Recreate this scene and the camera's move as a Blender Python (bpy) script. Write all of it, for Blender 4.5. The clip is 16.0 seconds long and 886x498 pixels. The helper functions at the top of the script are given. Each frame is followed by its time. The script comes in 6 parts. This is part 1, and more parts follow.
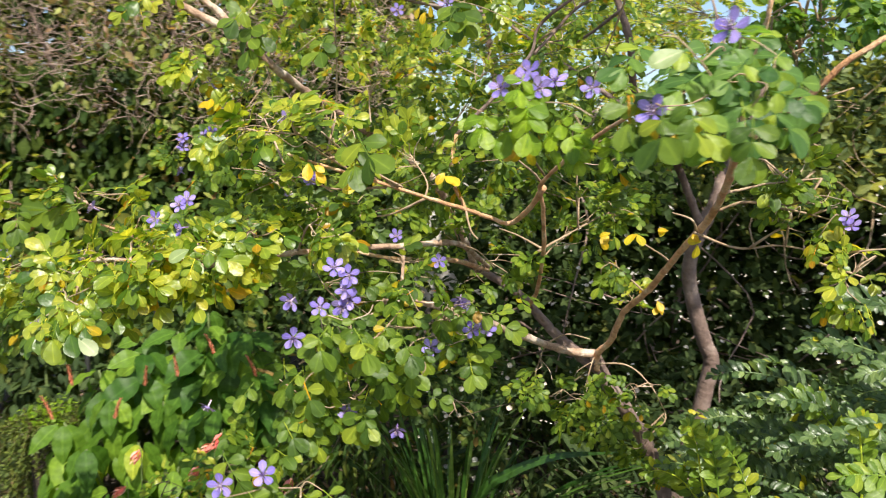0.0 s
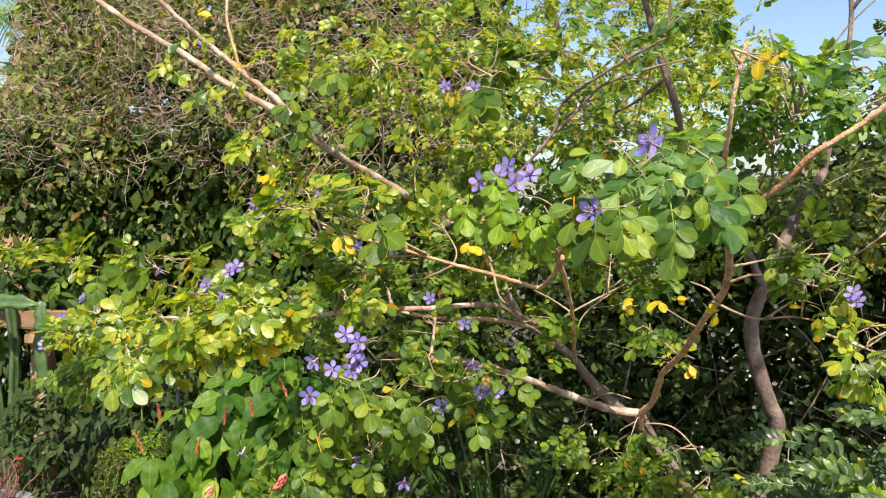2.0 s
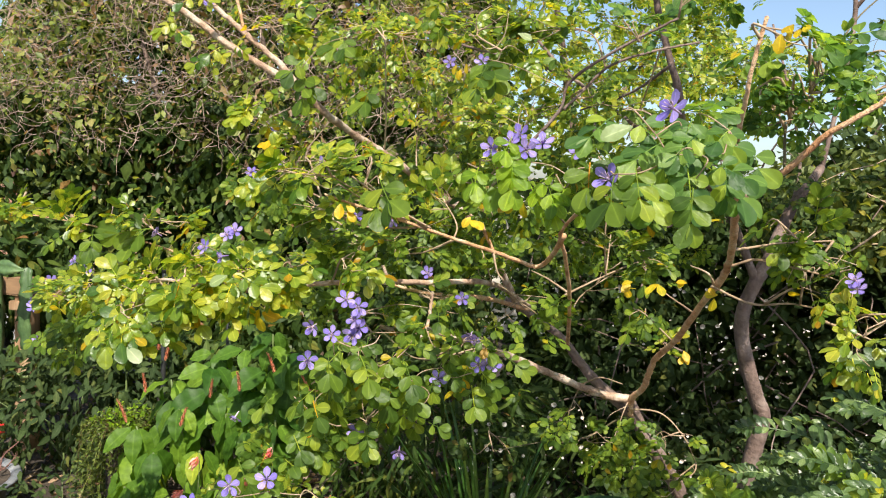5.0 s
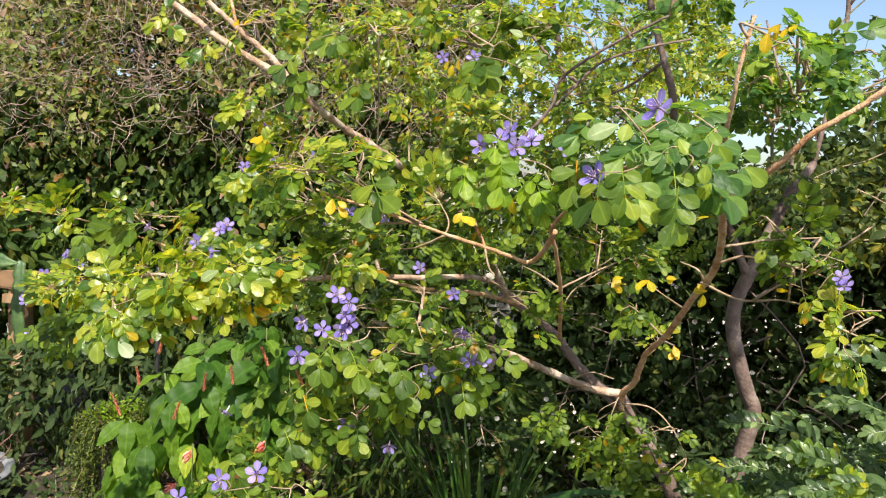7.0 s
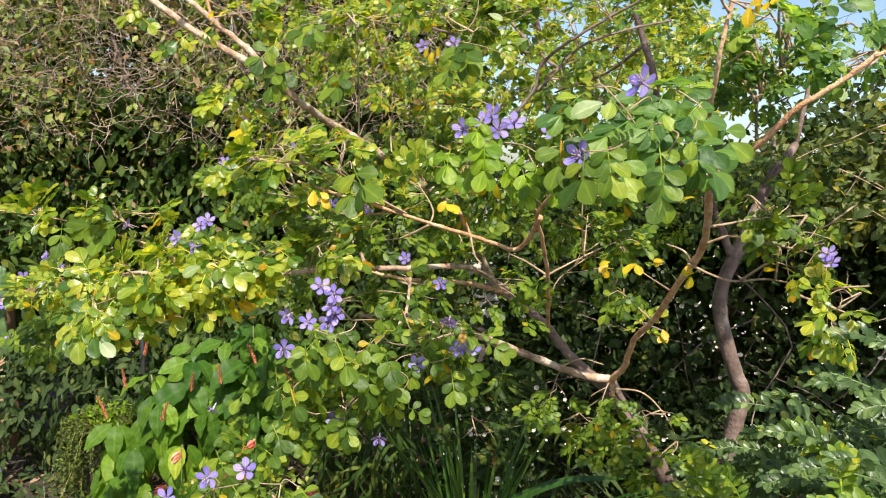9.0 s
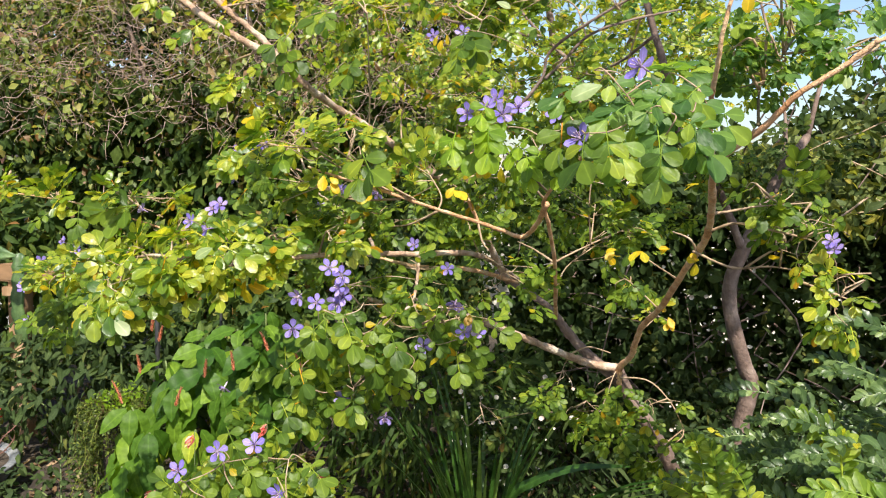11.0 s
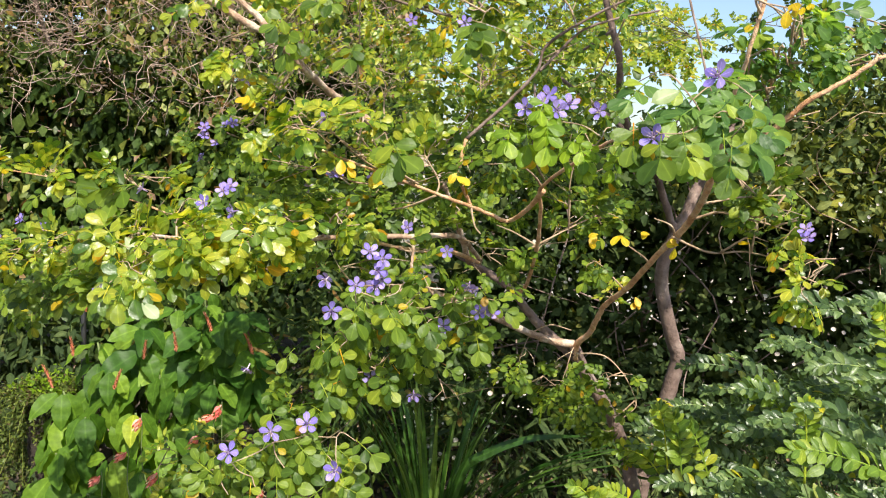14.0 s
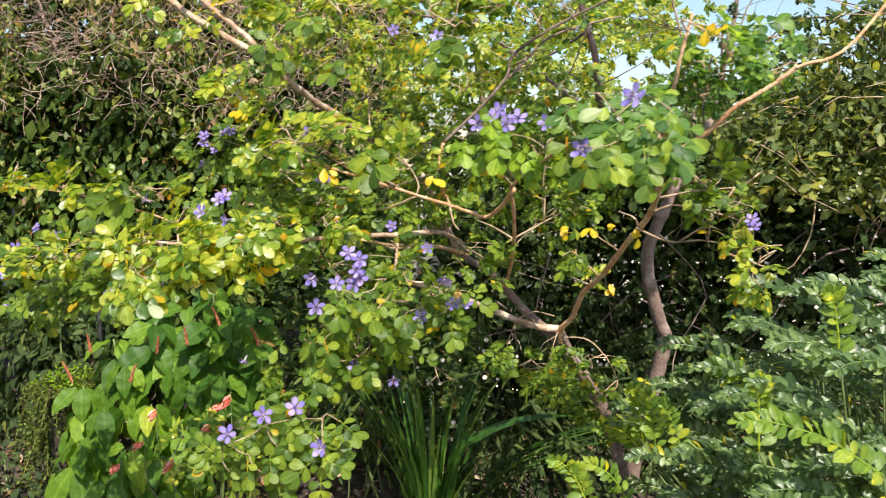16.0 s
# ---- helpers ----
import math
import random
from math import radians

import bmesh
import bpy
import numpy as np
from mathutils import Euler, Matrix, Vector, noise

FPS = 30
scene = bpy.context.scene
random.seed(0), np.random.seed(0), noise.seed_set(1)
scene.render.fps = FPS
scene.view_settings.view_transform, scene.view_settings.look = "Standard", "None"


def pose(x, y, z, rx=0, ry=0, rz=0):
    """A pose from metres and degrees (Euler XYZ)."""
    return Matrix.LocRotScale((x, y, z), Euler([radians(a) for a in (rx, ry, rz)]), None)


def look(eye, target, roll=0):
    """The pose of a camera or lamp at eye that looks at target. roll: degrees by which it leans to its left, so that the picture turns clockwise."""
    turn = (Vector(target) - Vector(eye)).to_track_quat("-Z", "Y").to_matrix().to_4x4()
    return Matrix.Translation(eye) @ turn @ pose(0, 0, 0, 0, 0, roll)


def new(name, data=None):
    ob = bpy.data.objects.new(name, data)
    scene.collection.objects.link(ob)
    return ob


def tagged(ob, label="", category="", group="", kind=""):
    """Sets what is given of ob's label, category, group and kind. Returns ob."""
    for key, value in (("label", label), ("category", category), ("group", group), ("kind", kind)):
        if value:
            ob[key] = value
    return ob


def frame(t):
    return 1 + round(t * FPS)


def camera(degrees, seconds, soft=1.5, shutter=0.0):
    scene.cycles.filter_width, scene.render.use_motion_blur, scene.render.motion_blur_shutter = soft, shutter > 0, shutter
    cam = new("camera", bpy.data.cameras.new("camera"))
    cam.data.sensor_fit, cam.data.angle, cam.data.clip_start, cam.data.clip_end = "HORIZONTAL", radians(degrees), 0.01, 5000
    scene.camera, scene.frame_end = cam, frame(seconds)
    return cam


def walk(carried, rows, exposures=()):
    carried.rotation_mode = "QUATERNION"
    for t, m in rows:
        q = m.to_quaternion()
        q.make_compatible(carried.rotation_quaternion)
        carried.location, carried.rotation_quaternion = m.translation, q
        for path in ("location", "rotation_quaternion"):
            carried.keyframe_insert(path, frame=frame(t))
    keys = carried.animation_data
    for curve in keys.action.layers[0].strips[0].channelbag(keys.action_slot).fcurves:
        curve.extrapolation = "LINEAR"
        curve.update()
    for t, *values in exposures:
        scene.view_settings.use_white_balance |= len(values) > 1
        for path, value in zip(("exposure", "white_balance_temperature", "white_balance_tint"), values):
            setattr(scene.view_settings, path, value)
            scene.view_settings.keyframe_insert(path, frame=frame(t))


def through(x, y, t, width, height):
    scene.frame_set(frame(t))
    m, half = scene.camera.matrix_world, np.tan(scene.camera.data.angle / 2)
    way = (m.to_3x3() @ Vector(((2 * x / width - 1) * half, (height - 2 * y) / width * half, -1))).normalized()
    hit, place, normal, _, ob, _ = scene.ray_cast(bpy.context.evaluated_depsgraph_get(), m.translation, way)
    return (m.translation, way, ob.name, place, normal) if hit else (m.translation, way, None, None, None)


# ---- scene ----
cam = camera(62.0, 16.0, soft=1.15, shutter=0.4)
PATH = [
    (0, (0.04, 0.012, 1.546), (-0.007, 1.994, 1.284), 0.4),
    (0.2, (0.132, -0.006, 1.549), (-0.044, 1.969, 1.29), 0.6),
    (0.5, (0.211, -0.009, 1.564), (-0.119, 1.947, 1.305), 0.2),
    (1, (0.209, -0.027, 1.591), (-0.163, 1.925, 1.363), 0.3),
    (1.5, (0.195, -0.068, 1.6), (-0.166, 1.892, 1.428), 0.5),
    (2, (0.193, -0.082, 1.605), (-0.124, 1.887, 1.455), 0.4),
    (2.5, (0.187, -0.085, 1.59), (-0.128, 1.885, 1.448), 0.5),
    (3, (0.179, -0.069, 1.578), (-0.135, 1.901, 1.434), 0.9),
    (3.5, (0.175, -0.064, 1.571), (-0.143, 1.904, 1.413), 1.4),
    (4, (0.172, -0.071, 1.567), (-0.138, 1.897, 1.401), 1.9),
    (4.5, (0.165, -0.075, 1.569), (-0.127, 1.896, 1.397), 2.6),
    (7, (0.175, -0.082, 1.576), (-0.094, 1.89, 1.382), 3.1),
    (7.5, (0.173, -0.078, 1.57), (-0.088, 1.895, 1.38), 2.6),
    (8, (0.173, -0.067, 1.563), (-0.076, 1.907, 1.365), 2.2),
    (8.5, (0.175, -0.07, 1.569), (-0.062, 1.905, 1.364), 1.8),
    (9, (0.175, -0.068, 1.565), (-0.056, 1.908, 1.356), 1.5),
    (9.2, (0.176, -0.074, 1.561), (-0.056, 1.902, 1.354), 1.5),
    (11.3, (0.191, -0.098, 1.551), (-0.084, 1.868, 1.314), 2.0),
    (11.5, (0.152, -0.114, 1.554), (-0.123, 1.852, 1.305), 2.2),
    (12, (0.039, -0.163, 1.561), (-0.168, 1.808, 1.294), 2.6),
    (12.5, (0.017, -0.182, 1.562), (-0.085, 1.796, 1.28), 3.0),
    (13, (0.018, -0.16, 1.573), (-0.019, 1.82, 1.288), 3.1),
    (13.5, (0.002, -0.163, 1.571), (0.021, 1.817, 1.292), 3.2),
    (14, (-0.035, -0.157, 1.559), (-0.002, 1.824, 1.286), 3.4),
    (14.5, (-0.036, -0.145, 1.544), (-0.011, 1.835, 1.266), 3.6),
    (15, (-0.032, -0.151, 1.548), (-0.021, 1.828, 1.259), 3.8),
    (15.5, (-0.032, -0.243, 1.554), (-0.029, 1.736, 1.262), 3.0),
    (16, (0.035, -0.289, 1.603), (0.037, 1.687, 1.293), 1.6),
]
walk(cam, [(t, look(eye, target, roll)) for t, eye, target, roll in PATH], ((0.0, 0.84), (2.0, 0.80), (9.0, 0.82), (11.5, 0.90), (16.0, 0.92)))

# ---- light ----
SUN_DIR = Vector((0.17, -0.62, 0.77)).normalized()
world = bpy.data.worlds.new("sky")
scene.world = world
world.use_nodes = True
wn = world.node_tree.nodes
sky = wn.new("ShaderNodeTexSky")
sky.sky_type = "NISHITA"
sky.sun_disc = False
sky.sun_elevation = math.asin(SUN_DIR.z)
sky.sun_rotation = math.atan2(SUN_DIR.x, SUN_DIR.y)
sky.air_density, sky.dust_density, sky.ozone_density = 1.0, 1.5, 1.5
wn["Background"].inputs["Strength"].default_value = 0.113
world.node_tree.links.new(sky.outputs[0], wn["Background"].inputs["Color"])

sun_data = bpy.data.lights.new("sun", "SUN")
sun_data.energy, sun_data.angle, sun_data.color = 4.8, radians(0.55), (1.0, 0.94, 0.82)
sun = new("sun", sun_data)
sun.matrix_world = look(SUN_DIR * 20, (0, 0, 0))


# ---- materials ----
def nodes_of(name):
    m = bpy.data.materials.new(name)
    m.use_nodes = True
    nt = m.node_tree
    return m, nt, nt.nodes["Principled BSDF"], nt.nodes["Material Output"]


def ramp(nt, stops):
    r = nt.nodes.new("ShaderNodeValToRGB")
    e = r.color_ramp.elements
    while len(e) < len(stops):
        e.new(0.5)
    for k, (p, c) in enumerate(stops):
        e[k].position, e[k].color = p, (*c, 1)
    return r


def noise_tex(nt, scale, detail=4.0, rough=0.55):
    n = nt.nodes.new("ShaderNodeTexNoise")
    n.inputs["Scale"].default_value, n.inputs["Detail"].default_value, n.inputs["Roughness"].default_value = scale, detail, rough
    c = nt.nodes.new("ShaderNodeTexCoord")
    nt.links.new(c.outputs["Object"], n.inputs["Vector"])
    return n


def mixed(nt, kind, fac, a, b):
    m = nt.nodes.new("ShaderNodeMix")
    m.data_type, m.blend_type = "RGBA", kind
    for sock, v in ((m.inputs[0], fac), (m.inputs[6], a), (m.inputs[7], b)):
        if isinstance(v, (int, float)):
            sock.default_value = v
        elif isinstance(v, tuple):
            sock.default_value = (*v, 1)
        else:
            nt.links.new(v, sock)
    return m.outputs[2]


def add_bump(nt, bsdf, height, strength, distance):
    b = nt.nodes.new("ShaderNodeBump")
    b.inputs["Strength"].default_value, b.inputs["Distance"].default_value = strength, distance
    nt.links.new(height, b.inputs["Height"])
    nt.links.new(b.outputs[0], bsdf.inputs["Normal"])


def leaf_material(name, stops, through=0.45, rough=0.42, spot=0.35, gloss=0.3):
    """Thin leaf: every blade takes its own tone from the ramp, light shines through it."""
    m, nt, bsdf, out = nodes_of(name)
    geo, info = nt.nodes.new("ShaderNodeNewGeometry"), nt.nodes.new("ShaderNodeObjectInfo")
    add, fract = nt.nodes.new("ShaderNodeMath"), nt.nodes.new("ShaderNodeMath")
    fract.operation = "FRACT"
    nt.links.new(geo.outputs["Random Per Island"], add.inputs[0])
    nt.links.new(info.outputs["Random"], add.inputs[1])
    nt.links.new(add.outputs[0], fract.inputs[0])
    r = ramp(nt, stops)
    nt.links.new(fract.outputs[0], r.inputs[0])
    n = noise_tex(nt, 45.0, 3.0)
    n2 = ramp(nt, [(0.3, (0.62, 0.66, 0.5)), (0.7, (1.15, 1.12, 1.0))])
    nt.links.new(n.outputs[0], n2.inputs[0])
    col = mixed(nt, "MULTIPLY", spot * 2, r.outputs[0], n2.outputs[0])
    rib, thin = nt.nodes.new("ShaderNodeAttribute"), nt.nodes.new("ShaderNodeMath")
    rib.attribute_name, thin.operation = "rib", "POWER"
    thin.inputs[1].default_value = 9.0
    nt.links.new(rib.outputs["Fac"], thin.inputs[0])
    lift = ramp(nt, [(0.0, (0.94, 0.95, 0.94)), (0.25, (1.0, 1.0, 1.0)), (1.0, (1.5, 1.4, 1.5))])
    nt.links.new(thin.outputs[0], lift.inputs[0])
    col = mixed(nt, "MULTIPLY", 1.0, col, lift.outputs[0])
    nt.links.new(col, bsdf.inputs["Base Color"])
    bsdf.inputs["Roughness"].default_value = rough
    bsdf.inputs["Specular IOR Level"].default_value = gloss
    fine = noise_tex(nt, 160.0, 2.0)
    swell = noise_tex(nt, 38.0, 1.0)
    both = nt.nodes.new("ShaderNodeMath")
    both.operation = "MULTIPLY_ADD"
    both.inputs[1].default_value = 4.0
    nt.links.new(swell.outputs[0], both.inputs[0])
    nt.links.new(fine.outputs[0], both.inputs[2])
    add_bump(nt, bsdf, both.outputs[0], 0.35, 0.0025)
    tr = nt.nodes.new("ShaderNodeBsdfTranslucent")
    tcol = mixed(nt, "MULTIPLY", 1.0, col, (2.1, 1.9, 0.7))
    nt.links.new(tcol, tr.inputs["Color"])
    mx = nt.nodes.new("ShaderNodeMixShader")
    mx.inputs[0].default_value = through
    nt.links.new(bsdf.outputs[0], mx.inputs[1])
    nt.links.new(tr.outputs[0], mx.inputs[2])
    nt.links.new(mx.outputs[0], out.inputs["Surface"])
    return m


def add_veins(m, pitch, strength):
    """Side veins slanting off a midrib, as relief on leaves that lie along their own y."""
    nt = m.node_tree
    bump = [n for n in nt.nodes if n.bl_idname == "ShaderNodeBump"][0]
    c, sep = nt.nodes.new("ShaderNodeTexCoord"), nt.nodes.new("ShaderNodeSeparateXYZ")
    nt.links.new(c.outputs["Object"], sep.inputs[0])

    def op(kind, a, b=0.0):
        n = nt.nodes.new("ShaderNodeMath")
        n.operation = kind
        for sock, v in zip(n.inputs, (a, b)):
            if isinstance(v, float):
                sock.default_value = v
            else:
                nt.links.new(v, sock)
        return n.outputs[0]
    away = op("ABSOLUTE", sep.outputs[0])
    wave = op("SINE", op("MULTIPLY", op("SUBTRACT", sep.outputs[1], op("MULTIPLY", away, 0.9)), 6.283 / pitch))
    rib = op("MULTIPLY", op("LESS_THAN", away, 0.0014), -2.0)
    nt.links.new(op("ADD", wave, rib), bump.inputs["Height"])
    bump.inputs["Strength"].default_value, bump.inputs["Distance"].default_value = strength, 0.0012


def rough_material(name, stops, scale, rough=0.85, bump=0.6, depth=0.004, fine=6.0, metal=0.0, stretch=None):
    """Matt surface with blotches at one scale and grain at a finer one."""
    m, nt, bsdf, out = nodes_of(name)
    n, g = noise_tex(nt, scale, 5.0), noise_tex(nt, scale * fine, 4.0, 0.65)
    if stretch:
        mp = nt.nodes.new("ShaderNodeMapping")
        mp.inputs["Scale"].default_value = stretch
        for t in (n, g):
            src = t.inputs["Vector"].links[0].from_socket
            nt.links.new(src, mp.inputs["Vector"])
            nt.links.new(mp.outputs[0], t.inputs["Vector"])
    r = ramp(nt, stops)
    nt.links.new(n.outputs[0], r.inputs[0])
    gr = ramp(nt, [(0.3, (0.6, 0.6, 0.6)), (0.7, (1.15, 1.15, 1.15))])
    nt.links.new(g.outputs[0], gr.inputs[0])
    nt.links.new(mixed(nt, "MULTIPLY", 0.8, r.outputs[0], gr.outputs[0]), bsdf.inputs["Base Color"])
    bsdf.inputs["Roughness"].default_value, bsdf.inputs["Metallic"].default_value = rough, metal
    add_bump(nt, bsdf, g.outputs[0], bump, depth)
    return m


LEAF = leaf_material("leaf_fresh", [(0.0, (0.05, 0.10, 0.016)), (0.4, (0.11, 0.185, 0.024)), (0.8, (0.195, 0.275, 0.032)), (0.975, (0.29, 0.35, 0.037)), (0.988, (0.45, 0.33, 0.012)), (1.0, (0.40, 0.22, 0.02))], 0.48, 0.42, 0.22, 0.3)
# yellow-green; on the two trees a sunlit copy of LEAF, sun in its colour
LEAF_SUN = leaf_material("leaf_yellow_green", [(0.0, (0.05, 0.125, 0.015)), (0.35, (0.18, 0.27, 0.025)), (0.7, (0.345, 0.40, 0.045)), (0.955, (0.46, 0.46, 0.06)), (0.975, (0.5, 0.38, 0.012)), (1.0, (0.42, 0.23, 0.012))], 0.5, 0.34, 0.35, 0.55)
LEAF_BLUE = leaf_material("leaf_blue_green", [(0.0, (0.05, 0.12, 0.035)), (0.5, (0.12, 0.225, 0.055)), (0.8, (0.19, 0.30, 0.06)), (1.0, (0.33, 0.42, 0.055))], 0.5, 0.42, 0.22, 0.28)
LEAF_PALE = leaf_material("leaf_pale_underside", [(0.0, (0.30, 0.38, 0.18)), (1.0, (0.42, 0.47, 0.30))], 0.4)
LEAF_YELLOW = leaf_material("leaf_yellow", [(0.0, (0.62, 0.40, 0.02)), (1.0, (0.55, 0.47, 0.03))], 0.4)
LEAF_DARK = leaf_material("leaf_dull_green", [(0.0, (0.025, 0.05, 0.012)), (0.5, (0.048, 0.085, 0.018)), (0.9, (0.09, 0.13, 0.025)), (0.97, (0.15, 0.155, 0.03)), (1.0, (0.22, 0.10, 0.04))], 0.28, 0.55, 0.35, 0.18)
# dark leaf tone for shaded plants; part of the shade is in the colour
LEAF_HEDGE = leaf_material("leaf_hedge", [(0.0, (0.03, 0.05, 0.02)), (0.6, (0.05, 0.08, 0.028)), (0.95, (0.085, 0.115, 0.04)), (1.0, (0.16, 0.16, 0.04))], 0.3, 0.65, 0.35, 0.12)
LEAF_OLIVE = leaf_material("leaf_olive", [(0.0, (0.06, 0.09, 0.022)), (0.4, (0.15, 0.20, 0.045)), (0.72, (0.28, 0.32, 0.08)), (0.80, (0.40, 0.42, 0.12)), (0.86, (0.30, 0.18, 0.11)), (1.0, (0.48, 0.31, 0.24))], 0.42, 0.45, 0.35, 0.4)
LEAF_GREY = leaf_material("leaf_grey_green", [(0.0, (0.045, 0.085, 0.03)), (0.5, (0.10, 0.165, 0.06)), (0.85, (0.17, 0.25, 0.095)), (0.97, (0.27, 0.35, 0.14)), (0.985, (0.5, 0.45, 0.03)), (1.0, (0.55, 0.5, 0.03))], 0.42, 0.36, 0.35, 0.6)
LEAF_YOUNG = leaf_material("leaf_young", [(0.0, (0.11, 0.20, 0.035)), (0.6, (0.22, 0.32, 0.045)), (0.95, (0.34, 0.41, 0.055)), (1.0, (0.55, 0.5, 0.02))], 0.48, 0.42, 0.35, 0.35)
# upper hedge leaves, lightened in colour to make up for the crowns' shade
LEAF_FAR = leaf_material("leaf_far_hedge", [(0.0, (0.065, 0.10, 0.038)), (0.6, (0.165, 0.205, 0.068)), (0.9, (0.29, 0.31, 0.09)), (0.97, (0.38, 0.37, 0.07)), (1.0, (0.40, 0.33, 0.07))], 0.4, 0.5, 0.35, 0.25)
LEAF_BROAD = leaf_material("leaf_broad", [(0.0, (0.05, 0.12, 0.014)), (0.5, (0.11, 0.205, 0.022)), (0.85, (0.19, 0.30, 0.03)), (1.0, (0.36, 0.40, 0.035))], 0.42, 0.5, 0.4, 0.2)
LEAF_GLOSS = leaf_material("leaf_glossy_dark", [(0.0, (0.035, 0.095, 0.014)), (0.6, (0.085, 0.175, 0.022)), (1.0, (0.19, 0.30, 0.03))], 0.38, 0.46, 0.35, 0.22)
add_veins(LEAF_BROAD, 0.0115, 0.07)
add_veins(LEAF_GLOSS, 0.014, 0.08)
LEAF_LIME = leaf_material("leaf_lime", [(0.0, (0.12, 0.23, 0.02)), (1.0, (0.30, 0.42, 0.035))], 0.5)
LEAF_TRAIL = leaf_material("leaf_trailing", [(0.0, (0.09, 0.06, 0.03)), (0.3, (0.07, 0.10, 0.025)), (0.7, (0.11, 0.15, 0.03)), (1.0, (0.19, 0.22, 0.05))], 0.3)
LEAF_STRAP = leaf_material("leaf_strap", [(0.0, (0.03, 0.085, 0.014)), (0.7, (0.08, 0.165, 0.03)), (1.0, (0.18, 0.27, 0.055))], 0.35, 0.3, 0.35, 0.5)
LEAF_DRY = leaf_material("leaf_dry", [(0.0, (0.13, 0.075, 0.04)), (0.6, (0.24, 0.15, 0.09)), (1.0, (0.42, 0.32, 0.24))], 0.15, 0.7)
PETAL = leaf_material("petal_violet", [(0.0, (0.22, 0.165, 0.60)), (0.6, (0.31, 0.24, 0.71)), (1.0, (0.44, 0.34, 0.79))], 0.3, 0.5, 0.15)
STAMEN = leaf_material("stamen", [(0.0, (0.12, 0.07, 0.28)), (1.0, (0.5, 0.42, 0.55))], 0.2, 0.6)
BRACT = leaf_material("bract_pink", [(0.0, (0.58, 0.11, 0.11)), (0.6, (0.70, 0.27, 0.25)), (1.0, (0.78, 0.54, 0.46))], 0.3, 0.5)
SPIKE = leaf_material("bract_rust", [(0.0, (0.42, 0.13, 0.08)), (1.0, (0.64, 0.31, 0.20))], 0.2, 0.6)
RED = leaf_material("petal_red", [(0.0, (0.55, 0.02, 0.02)), (1.0, (0.7, 0.06, 0.05))], 0.25, 0.5)
BARK = rough_material("bark_tan", [(0.3, (0.46, 0.22, 0.10)), (0.5, (0.70, 0.40, 0.215)), (0.68, (0.78, 0.56, 0.36))], 30, 0.8, 1.0, 0.004)
BARK_PALE = rough_material("bark_pale", [(0.3, (0.20, 0.12, 0.08)), (0.48, (0.44, 0.29, 0.20)), (0.62, (0.60, 0.48, 0.38))], 26, 0.85, 1.0, 0.004)
BARK_DARK = rough_material("bark_brown", [(0.3, (0.115, 0.075, 0.06)), (0.5, (0.20, 0.135, 0.11)), (0.72, (0.33, 0.25, 0.21))], 11, 0.85, 0.9, 0.006)
TWIG = rough_material("twig_bark", [(0.3, (0.07, 0.06, 0.028)), (0.55, (0.15, 0.12, 0.06)), (0.75, (0.24, 0.20, 0.11))], 30, 0.8, 0.4, 0.001)
VINE = rough_material("dry_vine", [(0.3, (0.22, 0.155, 0.12)), (0.55, (0.43, 0.31, 0.24)), (0.75, (0.62, 0.50, 0.41))], 12, 0.9, 0.4, 0.002)
TWIG_PALE = rough_material("pale_twig", [(0.3, (0.24, 0.16, 0.09)), (0.55, (0.44, 0.31, 0.20)), (0.75, (0.58, 0.46, 0.33))], 20, 0.85, 0.4, 0.002)
STEM_GREEN = rough_material("green_stem", [(0.3, (0.09, 0.14, 0.04)), (0.7, (0.16, 0.20, 0.06))], 40, 0.6, 0.3, 0.002)
TIMBER = rough_material("weathered_timber", [(0.3, (0.20, 0.11, 0.055)), (0.55, (0.33, 0.20, 0.105)), (0.75, (0.45, 0.31, 0.19))], 7, 0.8, 0.5, 0.003, stretch=(1.0, 1.0, 0.15))
BLACK_METAL = rough_material("black_coating", [(0.3, (0.012, 0.012, 0.013)), (0.7, (0.03, 0.03, 0.03))], 30, 0.5, 0.3, 0.001)
CACTUS = rough_material("cactus_skin", [(0.3, (0.04, 0.085, 0.028)), (0.6, (0.095, 0.16, 0.05)), (0.8, (0.18, 0.24, 0.10))], 12, 0.5, 0.3, 0.002)
GLAZE = rough_material("pot_glaze", [(0.35, (0.10, 0.11, 0.12)), (0.55, (0.20, 0.21, 0.22)), (0.72, (0.32, 0.32, 0.32))], 16, 0.35, 0.4, 0.003)
SOIL = rough_material("garden_soil", [(0.3, (0.022, 0.016, 0.011)), (0.5, (0.048, 0.035, 0.024)), (0.72, (0.11, 0.082, 0.056))], 3.2, 0.95, 0.9, 0.02, 9.0)
PAVING = rough_material("pale_paving", [(0.3, (0.26, 0.25, 0.23)), (0.6, (0.40, 0.39, 0.36)), (0.8, (0.50, 0.48, 0.45))], 1.6, 0.9, 0.6, 0.005, 14.0)
SALMON = rough_material("salmon_boards", [(0.3, (0.34, 0.165, 0.105)), (0.7, (0.44, 0.24, 0.165))], 2.0, 0.8, 0.4, 0.003)
CREAM = rough_material("cream_paint", [(0.3, (0.50, 0.44, 0.36)), (0.7, (0.68, 0.62, 0.52))], 1.5, 0.7, 0.3, 0.002)
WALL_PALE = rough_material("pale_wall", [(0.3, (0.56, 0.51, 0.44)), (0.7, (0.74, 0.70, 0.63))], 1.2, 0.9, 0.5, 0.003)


# ---- building blocks ----
rng = np.random.default_rng(7)
UP = np.array((0.0, 0.0, 1.0))


